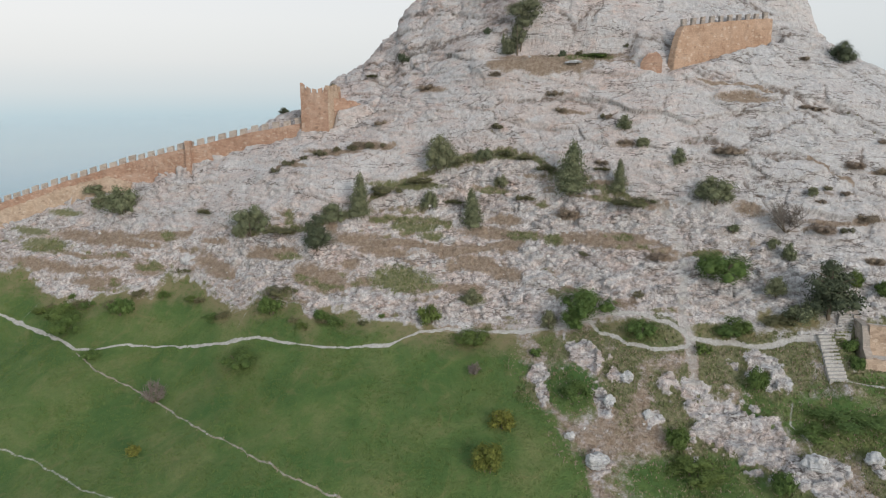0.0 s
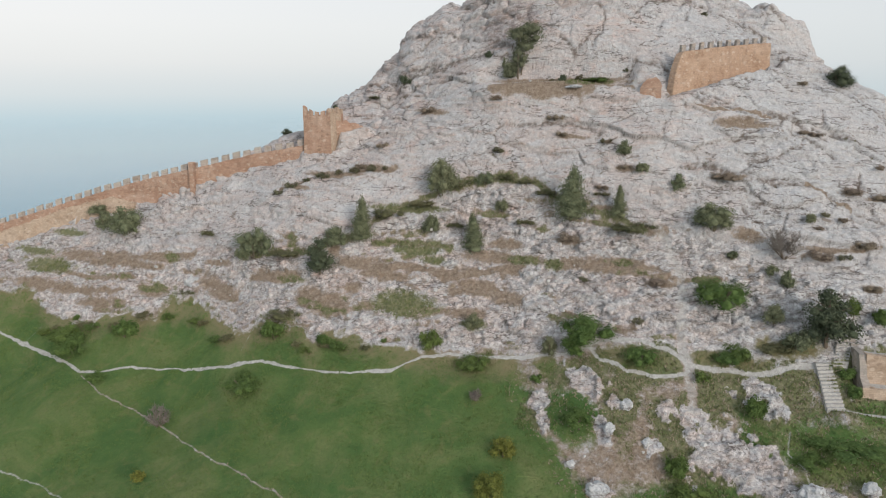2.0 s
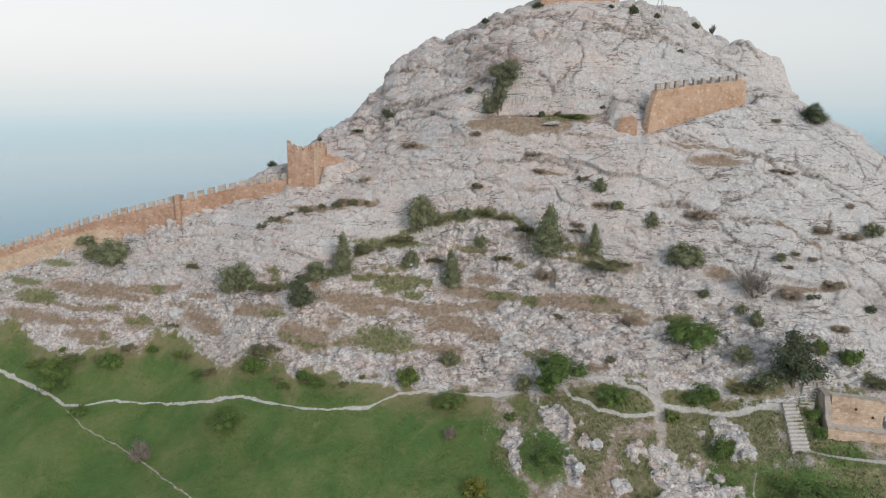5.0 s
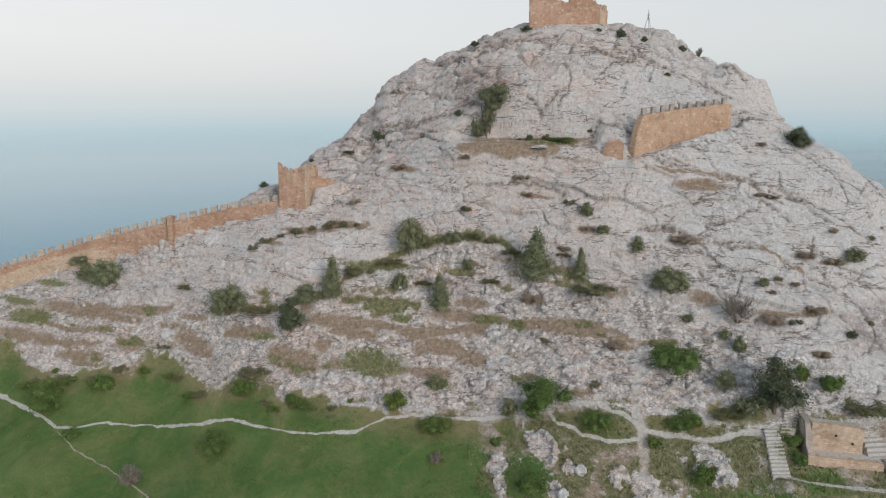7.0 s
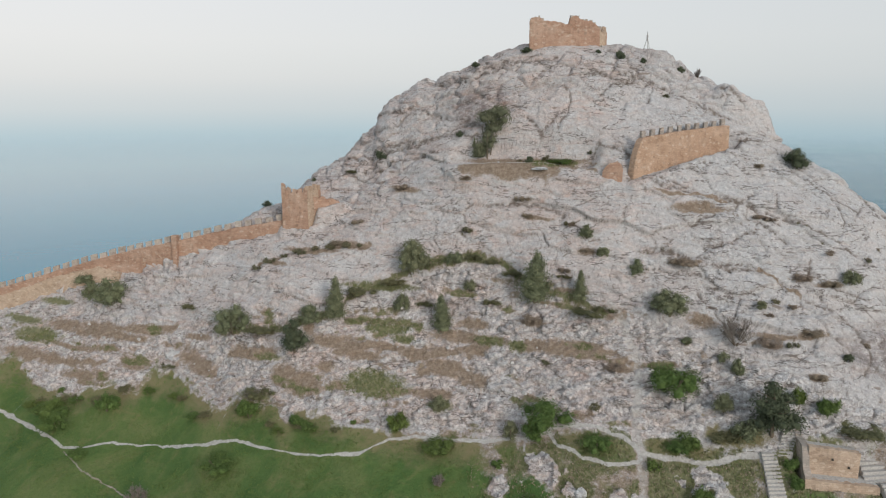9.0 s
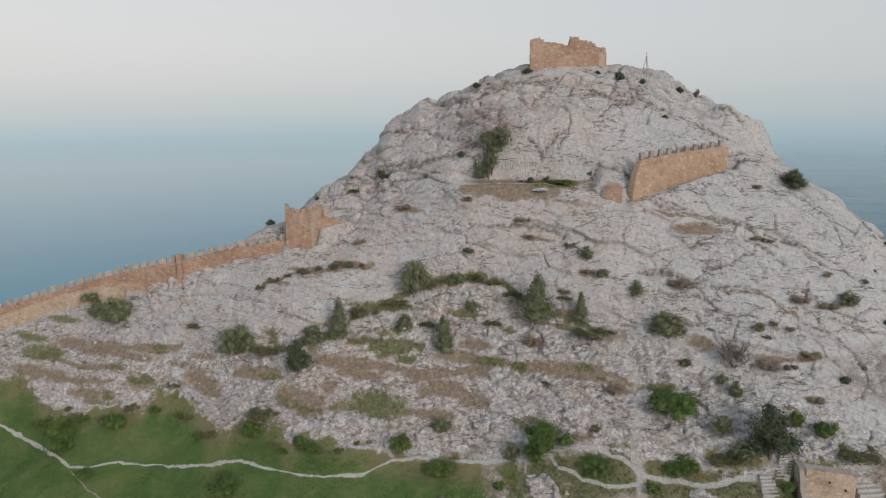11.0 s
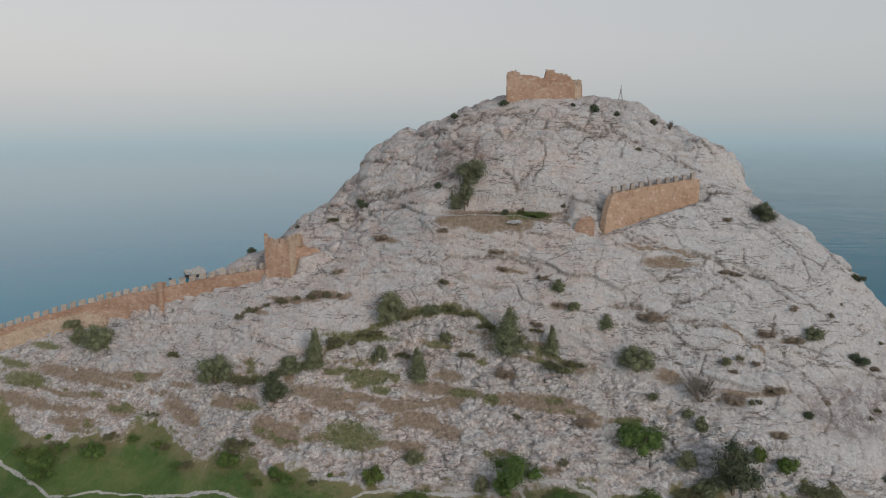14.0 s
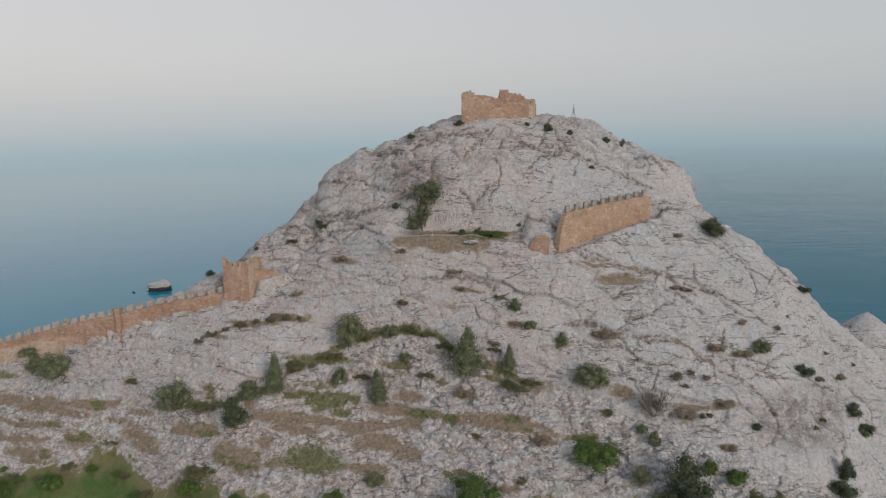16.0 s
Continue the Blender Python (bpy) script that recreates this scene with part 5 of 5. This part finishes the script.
def stems(rng, kind):
    bm = bmesh.new()
    if kind == "pine":
        rod(bm, (0, 0, -0.12), (0.02, 0.01, 0.55), 0.035, 0.02, 7)
        rod(bm, (0.02, 0.01, 0.55), (0, 0, 0.9), 0.02, 0.006, 6)
        for k in range(7):
            a, z = rng.uniform(0, 6.28), rng.uniform(0.25, 0.7)
            rod(bm, (0.01, 0, z), (0.28 * math.cos(a), 0.28 * math.sin(a), z + 0.12), 0.012, 0.004, 5)
    elif kind == "cone":
        rod(bm, (0, 0, -0.12), (0, 0, 0.8), 0.03, 0.008, 6)
    else:
        for k in range(5):
            a, r = rng.uniform(0, 6.28), rng.uniform(0.1, 0.3)
            rod(bm, (0.03 * math.cos(a), 0.03 * math.sin(a), -0.12), (r * math.cos(a), r * math.sin(a), rng.uniform(0.3, 0.6)), 0.022, 0.008, 5)
    return bm


def make_plant(name, kind, mat, label, category, leaves, size, lobes, seed, group):
    rng = random.Random(seed)
    root = thing(name, label, category, group)
    part("stem" if kind != "pine" else "trunk", stems(rng, kind), BARK, root)
    shape = lobed(rng, kind, lobes + 10 if kind in ("pine", "dome", "cone") else lobes)
    bm = bmesh.new()
    core(bm, rng, shape, 0.58)
    leaf_cloud(bm, rng, shape, leaves, size)
    part("crown", bm, mat, root)
    return root


def place(protos, rows, rng, sink=0.04):
    """Copies of the prototypes on the rows; the first place of each takes the prototype itself."""
    spots_of = {}
    for x, y, wide, high in rows:
        size = max(wide, high)
        proto = rng.choice(next(ps for top, ps in protos if size <= top))
        p = site(x, y)
        m = Matrix.Translation((x, y, p.z - sink * high - 0.1)) @ Matrix.Rotation(rng.uniform(0, 6.28), 4, "Z") @ Matrix.Diagonal((wide, wide, high, 1))
        spots_of.setdefault(proto.name, []).append(m)
    for _, ps in protos:
        for proto in ps:
            own = spots_of.get(proto.name)
            if not own:
                for o in (*proto.children_recursive, proto):
                    bpy.data.objects.remove(o)
                continue
            for m in own[1:]:
                copy_thing(proto, m)
            proto.matrix_basis = own[0]


def family(name, kind, mat, label, category, group, seed):
    sizes = ((2.7, 320, 0.17, 7), (4.8, 1300, 0.08, 11), (99, 3400, 0.046, 16))
    return [(top, [make_plant(name, kind, mat, label, category, leaves, size, lobes, seed + 10 * i + k, group) for k in range(2)]) for i, (top, leaves, size, lobes) in enumerate(sizes)]


BUSHES_LEDGE = ((48.9, 92.8, 4.8, 3.2), (41.7, 108.3, 6.4, 4.4), (-63.7, 139.9, 7.1, 6.4), (-71.6, 146.0, 5.4, 2.8), (-69.6, 142.8, 4.6, 3.4), (-34.3, 124.8, 7.1, 6.2), (-19.4, 121.5, 5.2, 3.7), (-0.4, 125.3, 6.7, 7.2), (7.3, 124.5, 3.1, 3.0), (10.0, 121.0, 2.5, 2.9), (-2.3, 121.2, 3.0, 4.0), (30.3, 119.5, 2.8, 2.5), (32.4, 116.8, 2.2, 2.0), (37.4, 113.9, 2.5, 2.8), (71.7, 110.2, 3.2, 2.7), (55.8, 106.9, 1.6, 1.8), (48.6, 102.0, 1.9, 2.1), (50.1, 99.9, 2.3, 2.7), (43.5, 105.0, 1.9, 1.4), (46.8, 96.0, 3.6, 2.8), (4.6, 105.6, 2.8, 2.7), (15.4, 99.3, 3.1, 2.7))
BUSHES_HIGH = ((-7.9, 147.1, 2.6, 2.9), (8.4, 139.8, 1.6, 1.9), (21.3, 132.1, 1.7, 1.8), (22.1, 146.2, 2.4, 1.5), (40.6, 144.0, 2.2, 2.5), (45.0, 143.7, 1.4, 1.5), (53.0, 145.1, 2.0, 2.0), (70.7, 130.4, 4.9, 4.8), (36.2, 144.3, 1.2, 1.1), (79.1, 109.0, 3.3, 3.0), (87.3, 107.3, 3.3, 2.9), (88.6, 105.6, 3.0, 2.9), (86.4, 124.3, 2.9, 2.3), (80.2, 97.0, 3.0, 5.0), (78.0, 94.6, 4.2, 3.3), (66.7, 100.0, 1.8, 1.5), (-32.6, 148.6, 2.0, 1.9), (-22.5, 149.5, 1.1, 1.1), (12.0, 149.0, 1.9, 1.5))
BUSHES_GREEN = ((57.0, 94.9, 2.4, 3.8), (60.8, 93.6, 3.5, 4.0), (-56.8, 120.1, 4.6, 4.8), (-67.7, 120.7, 6.8, 5.0), (-58.3, 111.0, 3.4, 2.3), (29.0, 80.8, 3.2, 4.7), (13.4, 95.6, 2.1, 1.5), (40.5, 85.7, 3.2, 4.2), (30.2, 77.3, 6.8, 3.4), (39.0, 74.3, 3.3, 3.9), (-2.1, 103.2, 4.1, 4.5), (-27.7, 110.1, 4.0, 4.1), (35.3, 90.7, 2.4, 1.9))
MATS_LEDGE = ((-44.6, 132.2, 4.1, 1.7), (-27.9, 122.7, 6.4, 2.2), (-9.5, 124.3, 6.2, 2.4), (-4.3, 124.7, 5.2, 2.3), (3.4, 125.5, 5.2, 2.3), (10.6, 124.3, 4.1, 1.5), (14.0, 122.6, 4.0, 1.5), (17.4, 120.3, 4.0, 1.8), (30.1, 111.4, 7.6, 2.7), (26.1, 116.5, 2.9, 1.2), (1.9, 121.3, 4.0, 1.6), (13.8, 118.1, 3.5, 1.8), (64.7, 92.2, 7.5, 2.4), (45.8, 93.0, 4.6, 2.2), (-14.4, 147.9, 3.4, 1.0), (24.6, 133.3, 2.2, 0.9), (63.2, 147.5, 2.6, 0.9), (-26.4, 113.0, 6.1, 2.9))
MATS_GREEN = ((40.5, 100.0, 8.7, 4.2), (27.3, 132.2, 6.4, 1.1), (27.7, 94.5, 5.2, 2.5), (4.2, 99.8, 6.3, 2.3), (-31.1, 103.3, 6.9, 2.6), (-18.9, 106.6, 2.9, 2.0), (21.0, 99.9, 8.9, 4.1), (40.3, 93.2, 4.4, 2.2), (50.0, 81.4, 9.8, 1.0), (53.0, 86.6, 2.8, 2.0), (53.3, 88.8, 2.6, 1.9), (45.3, 80.0, 4.8, 1.6), (17.7, 88.2, 4.7, 2.2), (39.2, 92.8, 5.0, 2.0), (-65.6, 118.5, 6.7, 4.0))

prng = random.Random(77)
brng = random.Random(78)
VERGE = []
for k in range(26):
    bx = -74 + 2.9 * k + brng.uniform(-1.2, 1.2)
    VERGE.append((bx, float(np.interp(bx, MEADOW_X, MEADOW_Y)) + brng.uniform(-3.0, 1.2), brng.uniform(1.6, 4.0), brng.uniform(0.7, 1.5)))
VERGE = [r for r in VERGE if along(np.array([r[0]]), np.array([r[1]]), PATHS["main"])[0] > 1.0 + 0.5 * r[2]]
place(family("bush", "dome", LEAF, "rounded olive-green bush growing from a rock ledge", "bush", "bushes on the hill", 100), [(x, y, w, 1.2 * h) for x, y, w, h in BUSHES_LEDGE], prng)
place(family("juniper_bush", "dome", LEAF_DARK, "dark evergreen bush clinging to bare limestone", "bush", "bushes on the hill", 200), BUSHES_HIGH, prng)
place(family("leafy_bush", "dome", LEAF_GREEN, "fresh green leafy bush at the foot of the rock", "bush", "bushes on the hill", 300), BUSHES_GREEN, prng)
place(family("shrub", "mat", LEAF_LEDGE, "low spreading olive shrub along a ledge", "shrub", "low shrubs", 400), [(x, y, w, 0.62 * h) for x, y, w, h in MATS_LEDGE], prng)
place(family("green_shrub", "mat", LEAF_GREEN, "low spreading bright green shrub", "shrub", "low shrubs", 500), MATS_GREEN + tuple(VERGE[::2]), prng)
place(family("verge_shrub", "mat", LEAF_LEDGE, "low olive shrub where the meadow meets the rock", "shrub", "low shrubs", 550), VERGE[1::2], prng)
place(family("cypress_tree", "cone", LEAF, "slim pointed olive-green conifer on the ledge", "tree", "trees on the hill", 600), ((-14.2, 121.1, 5.4, 7.9), (20.7, 115.6, 7.8, 8.8), (28.3, 113.5, 3.5, 5.4), (5.0, 117.5, 4.9, 6.7), (11.2, 137.4, 0.8, 2.1)), prng)
place(family("pine_tree", "pine", LEAF_DARK, "dark spreading pine with an uneven crown", "tree", "trees on the hill", 700), ((-21.2, 117.2, 6.1, 6.6), (52.3, 92.3, 8.8, 9.4)), prng)
gate_tree = make_plant("olive_tree", "ledge", LEAF_MID, "grey-green tree with a spreading top beside the upper ledge path", "tree", 4200, 0.040, 40, 771, "trees on the hill")
gate_tree.matrix_basis = Matrix.Translation((13.8, 136.2, site(13.8, 136.2).z - 0.6)) @ Matrix.Diagonal((8.0, 7.0, 10.2, 1))
place(family("young_tree", "pine", LEAF_GREEN, "small bright green tree beside the path", "tree", "trees on the hill", 800), ((18.6, 97.9, 4.0, 5.0),), prng)
place(family("broom_bush", "dome", GORSE, "yellow-flowering broom bush in the meadow", "bush", "broom bushes", 900), ((5.4, 78.6, 4.3, 5.6), (7.6, 84.8, 3.8, 3.3), (-43.0, 90.2, 2.2, 2.0)), prng)


WITHERED = ((30.0, 118.2, 2.8), (26.0, 117.0, 2.8), (27.7, 122.3, 2.1), (69.8, 113.9, 2.6), (63.7, 110.6, 3.6), (67.8, 109.9, 4.0), (76.5, 114.0, 1.2), (79.6, 116.9, 1.2), (60.6, 106.6, 2.2), (56.7, 105.8, 1.7), (62.2, 103.2, 4.1), (55.7, 102.8, 4.1), (81.6, 109.1, 2.3), (87.6, 112.8, 2.8), (70.6, 102.4, 1.8), (32.4, 104.0, 3.3), (60.9, 98.0, 3.0), (20.2, 113.5, 4.1), (59.5, 119.2, 2.9), (-2.7, 137.7, 3.8), (9.7, 132.2, 2.7), (19.6, 127.7, 3.5), (20.2, 125.6, 2.9), (45.5, 113.9, 5.0), (63.2, 128.5, 2.9), (61.5, 119.0, 2.7), (-11.5, 135.2, 3.0), (-15.3, 132.5, 3.4))
HERBS = ((-31.0, 133.0, 2.2), (-28.6, 132.9, 2.6), (-25.8, 132.8, 2.0), (-22.8, 132.7, 2.8), (-19.6, 132.4, 2.4), (-16.6, 132.1, 2.9), (-13.4, 131.7, 2.6), (-10.6, 131.1, 1.9), (32.3, 117.2, 1.9), (58.2, 107.1, 1.5), (58.9, 101.9, 2.0), (79.5, 103.7, 1.6), (77.3, 102.0, 1.3), (28.3, 99.4, 1.9), (21.7, 107.7, 1.7), (43.8, 105.3, 1.9), (92.9, 117.4, 1.3), (85.5, 114.6, 1.3), (27.5, 122.4, 1.9), (76.0, 113.9, 1.4), (48.3, 138.9, 1.9), (24.9, 133.5, 2.0), (32.5, 131.3, 1.5), (9.6, 127.0, 2.4), (19.6, 133.6, 1.2))
place(family("withered_shrub", "mat", HEATH, "low withered brown shrub rooted in a rock hollow", "shrub", "withered shrubs", 950), [(x, y, w, 0.26 * w + 0.25) for x, y, w in WITHERED], prng)
place(family("herb_tuft", "mat", TUFT, "small dark herb cushion on bare limestone", "shrub", "withered shrubs", 980), [(x, y, w, 0.4 * w + 0.2) for x, y, w in HERBS], prng)


def bare_bush(x, y, wide, high, seed):
    rng = random.Random(seed)
    p = site(x, y)
    root = thing("bare_bush", "leafless grey twiggy bush", "bush", "bare bushes", (x, y, p.z - 0.15))
    bm, tw = bmesh.new(), bmesh.new()
    for k in range(16):
        a, lean = rng.uniform(0, 6.28), 1.45 * math.sqrt(rng.random())
        tip = Vector((math.cos(a) * math.sin(lean) * wide * 0.42, math.sin(a) * math.sin(lean) * wide * 0.42, high * (0.16 + 0.58 * math.cos(lean))))
        rod(bm, (0, 0, -0.2), tip * 0.8, 0.07, 0.03, 5)
        for j in range(36):
            s = tip * rng.uniform(0.45, 1.0)
            e = s + Vector((rng.uniform(-1, 1) * wide * 0.17, rng.uniform(-1, 1) * wide * 0.17, rng.uniform(-0.04, 0.24) * high))
            rod(tw, s, e, 0.035, 0.015, 3)
    part("stem", bm, BARK, root)
    part("brushwood", tw, TWIG, root)


for row in ((50.8, 103.5, 5.7, 6.4, 1), (-43.9, 100.5, 4.1, 4.4, 2), (56.6, 145.6, 1.8, 2.4, 3), (-27.5, 112.6, 4.5, 2.2, 4), (4.5, 94.4, 2.4, 2.1, 5)):
    bare_bush(*row)


# ---- grass, dry tufts and loose stones ----
def scatter(name, label, mat, count, box, want, make, seed, category):
    rng = np.random.default_rng(seed)
    xs, ys = rng.uniform(box[0], box[1], count * 6), rng.uniform(box[2], box[3], count * 6)
    share = want(cover(xs, ys), xs, ys)
    keep = np.nonzero(rng.random(len(xs)) < share)[0][:count]
    xs, ys = xs[keep], ys[keep]
    r, _ = relief(xs, ys)
    nx, ny, nz = facing(xs, ys)
    base = np.stack([xs + nx * r, ys + ny * r, land(xs, ys) + nz * r], -1)
    verts, faces = make(base, rng)
    me = bpy.data.meshes.new(name)
    me.from_pydata(verts.reshape(-1, 3).tolist(), [], faces.tolist())
    me.materials.append(mat)
    tagged(new(name, me), label, category, kind="stuff")


def blades(high, wide):
    def make(base, rng):
        n, k = len(base), 4
        p = np.repeat(base, k, 0)
        a = rng.uniform(0, 6.28, n * k)
        h = rng.uniform(0.5, 1.3, n * k) * high
        off = rng.normal(0, wide, (n * k, 2))
        foot = p + np.stack([off[:, 0], off[:, 1], np.zeros(n * k) - 0.06 - 0.4 * abs(off[:, 1])], -1)
        side = np.stack([np.cos(a), np.sin(a), np.zeros(n * k)], -1) * (wide * 0.6)
        lean = np.stack([rng.normal(0, 0.35, n * k), rng.normal(0, 0.35, n * k), np.ones(n * k)], -1) * h[:, None]
        v = np.stack([foot - side, foot + side, foot + lean], 1)
        return v, np.arange(n * k * 3).reshape(-1, 3)
    return make


def stones(base, rng):
    n = len(base)
    cube = np.array([(-1, -1, -1), (1, -1, -1), (1, 1, -1), (-1, 1, -1), (-0.7, -0.7, 1), (0.7, -0.7, 1), (0.7, 0.7, 1), (-0.7, 0.7, 1)])
    quads = np.array([(0, 3, 2, 1), (4, 5, 6, 7), (0, 1, 5, 4), (1, 2, 6, 5), (2, 3, 7, 6), (3, 0, 4, 7)])
    size = 0.10 + 0.26 * rng.random(n) ** 3
    a = rng.uniform(0, 6.28, n)
    v = cube[None] * (1 + rng.uniform(-0.35, 0.35, (n, 8, 3))) * size[:, None, None] * np.array([1.0, 0.8, 0.6])
    c, s = np.cos(a)[:, None], np.sin(a)[:, None]
    v = np.stack([v[..., 0] * c - v[..., 1] * s, v[..., 0] * s + v[..., 1] * c, v[..., 2]], -1) + base[:, None, :]
    return v, (quads[None] + 8 * np.arange(n)[:, None, None]).reshape(-1, 4)


scatter("meadow_grass", "short green meadow grass in uneven tufts", BLADE, 30000, (-90, 72, 72, 138), lambda c, x, y: blend(0.5, 0.8, c["turf"]) * (1 - blend(0.3, 0.5, c["path"])) * (0.25 + 0.75 * blend(-0.1, 0.15, fbm(x / 5, y / 4, 141, 3))), blades(0.24, 0.13), 5, "grass")
scatter("weeds", "olive-green weeds and low herbs on the ledges", WEED, 16000, (-90, 90, 72, 140), lambda c, x, y: blend(0.4, 0.6, c["weed"]) * (1 - blend(0.3, 0.5, c["path"])), blades(0.34, 0.17), 8, "grass")
scatter("dry_grass", "withered brown grass tufts on the ledges", DRY, 15000, (-90, 90, 72, 140), lambda c, x, y: blend(0.40, 0.6, c["soil"]) * (1 - blend(0.3, 0.5, c["path"])) * (1 - 0.7 * c["turf"]) * 0.9, blades(0.26, 0.15), 6, "grass")
scatter("loose_stones", "loose pale limestone rubble lying on the slope", STONE, 2200, (-90, 80, 74, 138), lambda c, x, y: (0.35 * c["rough"] * blend(0.2, 0.5, c["rock"]) + 0.06 * blend(0.4, 0.6, c["soil"])) * (1 - blend(0.4, 0.6, c["turf"])) * (1 - blend(0.2, 0.45, c["weed"])), stones, 7, "stones")


scatter("crevice_tufts", "small dark tufts rooted in the rock crevices", TUFT, 900, (-60, 92, 96, 147), lambda c, x, y: blend(0.35, 0.7, relief(x, y)[1]) * blend(0.4, 0.7, c["rock"]) * (1 - 0.6 * c["rough"]) * blend(0.02, 0.16, fbm(x / 9, y / 6, 161, 3)), blades(0.42, 0.2), 9, "grass")


def boulder(x, y, wide, high, seed):
    bm = bmesh.new()
    bmesh.ops.create_icosphere(bm, subdivisions=3, radius=1.0)
    for v in bm.verts:
        k = 1 + 0.5 * noise.fractal(v.co * 1.1 + Vector((seed * 7.7, 1, 2)), 0.9, 2.0, 4)
        v.co = Vector((v.co.x * wide * 0.5 * k, v.co.y * wide * 0.4 * k, max(-0.4, v.co.z) * high * k))
    ob = part("boulder", bm, GROUND, None, "pale weathered limestone boulder lying on the slope")
    ob.location = site(x, y)
    tagged(ob, "", "boulder", "loose boulders")


for row in ((23.2, 129.7, 2.6, 0.32, 1), (18.7, 79.2, 3.0, 1.2, 2), (21.8, 86.4, 1.4, 0.9, 3), (44.0, 76.0, 3.0, 1.1, 4), (50.2, 75.6, 2.0, 0.9, 5), (26.2, 84.6, 1.6, 0.9, 6), (-46.5, 126.4, 2.4, 1.2, 7), (16.0, 82.6, 1.2, 0.7, 8), (24.5, 88.8, 1.5, 1.0, 9)):
    boulder(*row)


# ---- out at sea ----
def islet(x, y, wide, high, seed, label):
    bm = bmesh.new()
    bmesh.ops.create_icosphere(bm, subdivisions=4, radius=1.0)
    off = Vector((seed * 3.1, 0, 0))
    for v in bm.verts:
        k = 1 + 0.45 * noise.fractal(v.co * 1.3 + off, 0.9, 2.1, 5)
        v.co = Vector((v.co.x * wide * 0.5 * k, v.co.y * wide * 0.42 * k, v.co.z * high * k))
    ob = part("sea_rock", bm, SEA_ROCK, None, label)
    ob.location = (x, y, -15)
    tagged(ob, label, "rock", "rocks in the sea")


islet(-211.5, 614, 21, 8.0, 1, "pale rock standing alone in the sea")
islet(-231, 604, 2.2, 1.1, 2, "small dark rock awash in the sea")


def boat():
    root = thing("motor_boat", "small white motor boat moored off the headland", "boat", at=(417, 892, -15))
    bm = bmesh.new()
    ring = []
    for z, k in ((-0.5, 0.75), (1.3, 1.0)):
        ring.append([bm.verts.new((px * k, py * k, z)) for px, py in ((-6, -1.7), (3, -1.9), (6.5, 0), (3, 1.9), (-6, 1.7))])
    for i in range(5):
        j = (i + 1) % 5
        bm.faces.new((ring[0][i], ring[0][j], ring[1][j], ring[1][i]))
    bm.faces.new(ring[1])
    part("hull", bm, WHITE, root)
    bm = bmesh.new()
    block(bm, ((-3, -1.3), (1.5, -1.3), (1.5, 1.3), (-3, 1.3)), 1.2, 2.9, 0.0)
    part("cabin", bm, WHITE, root)


boat()
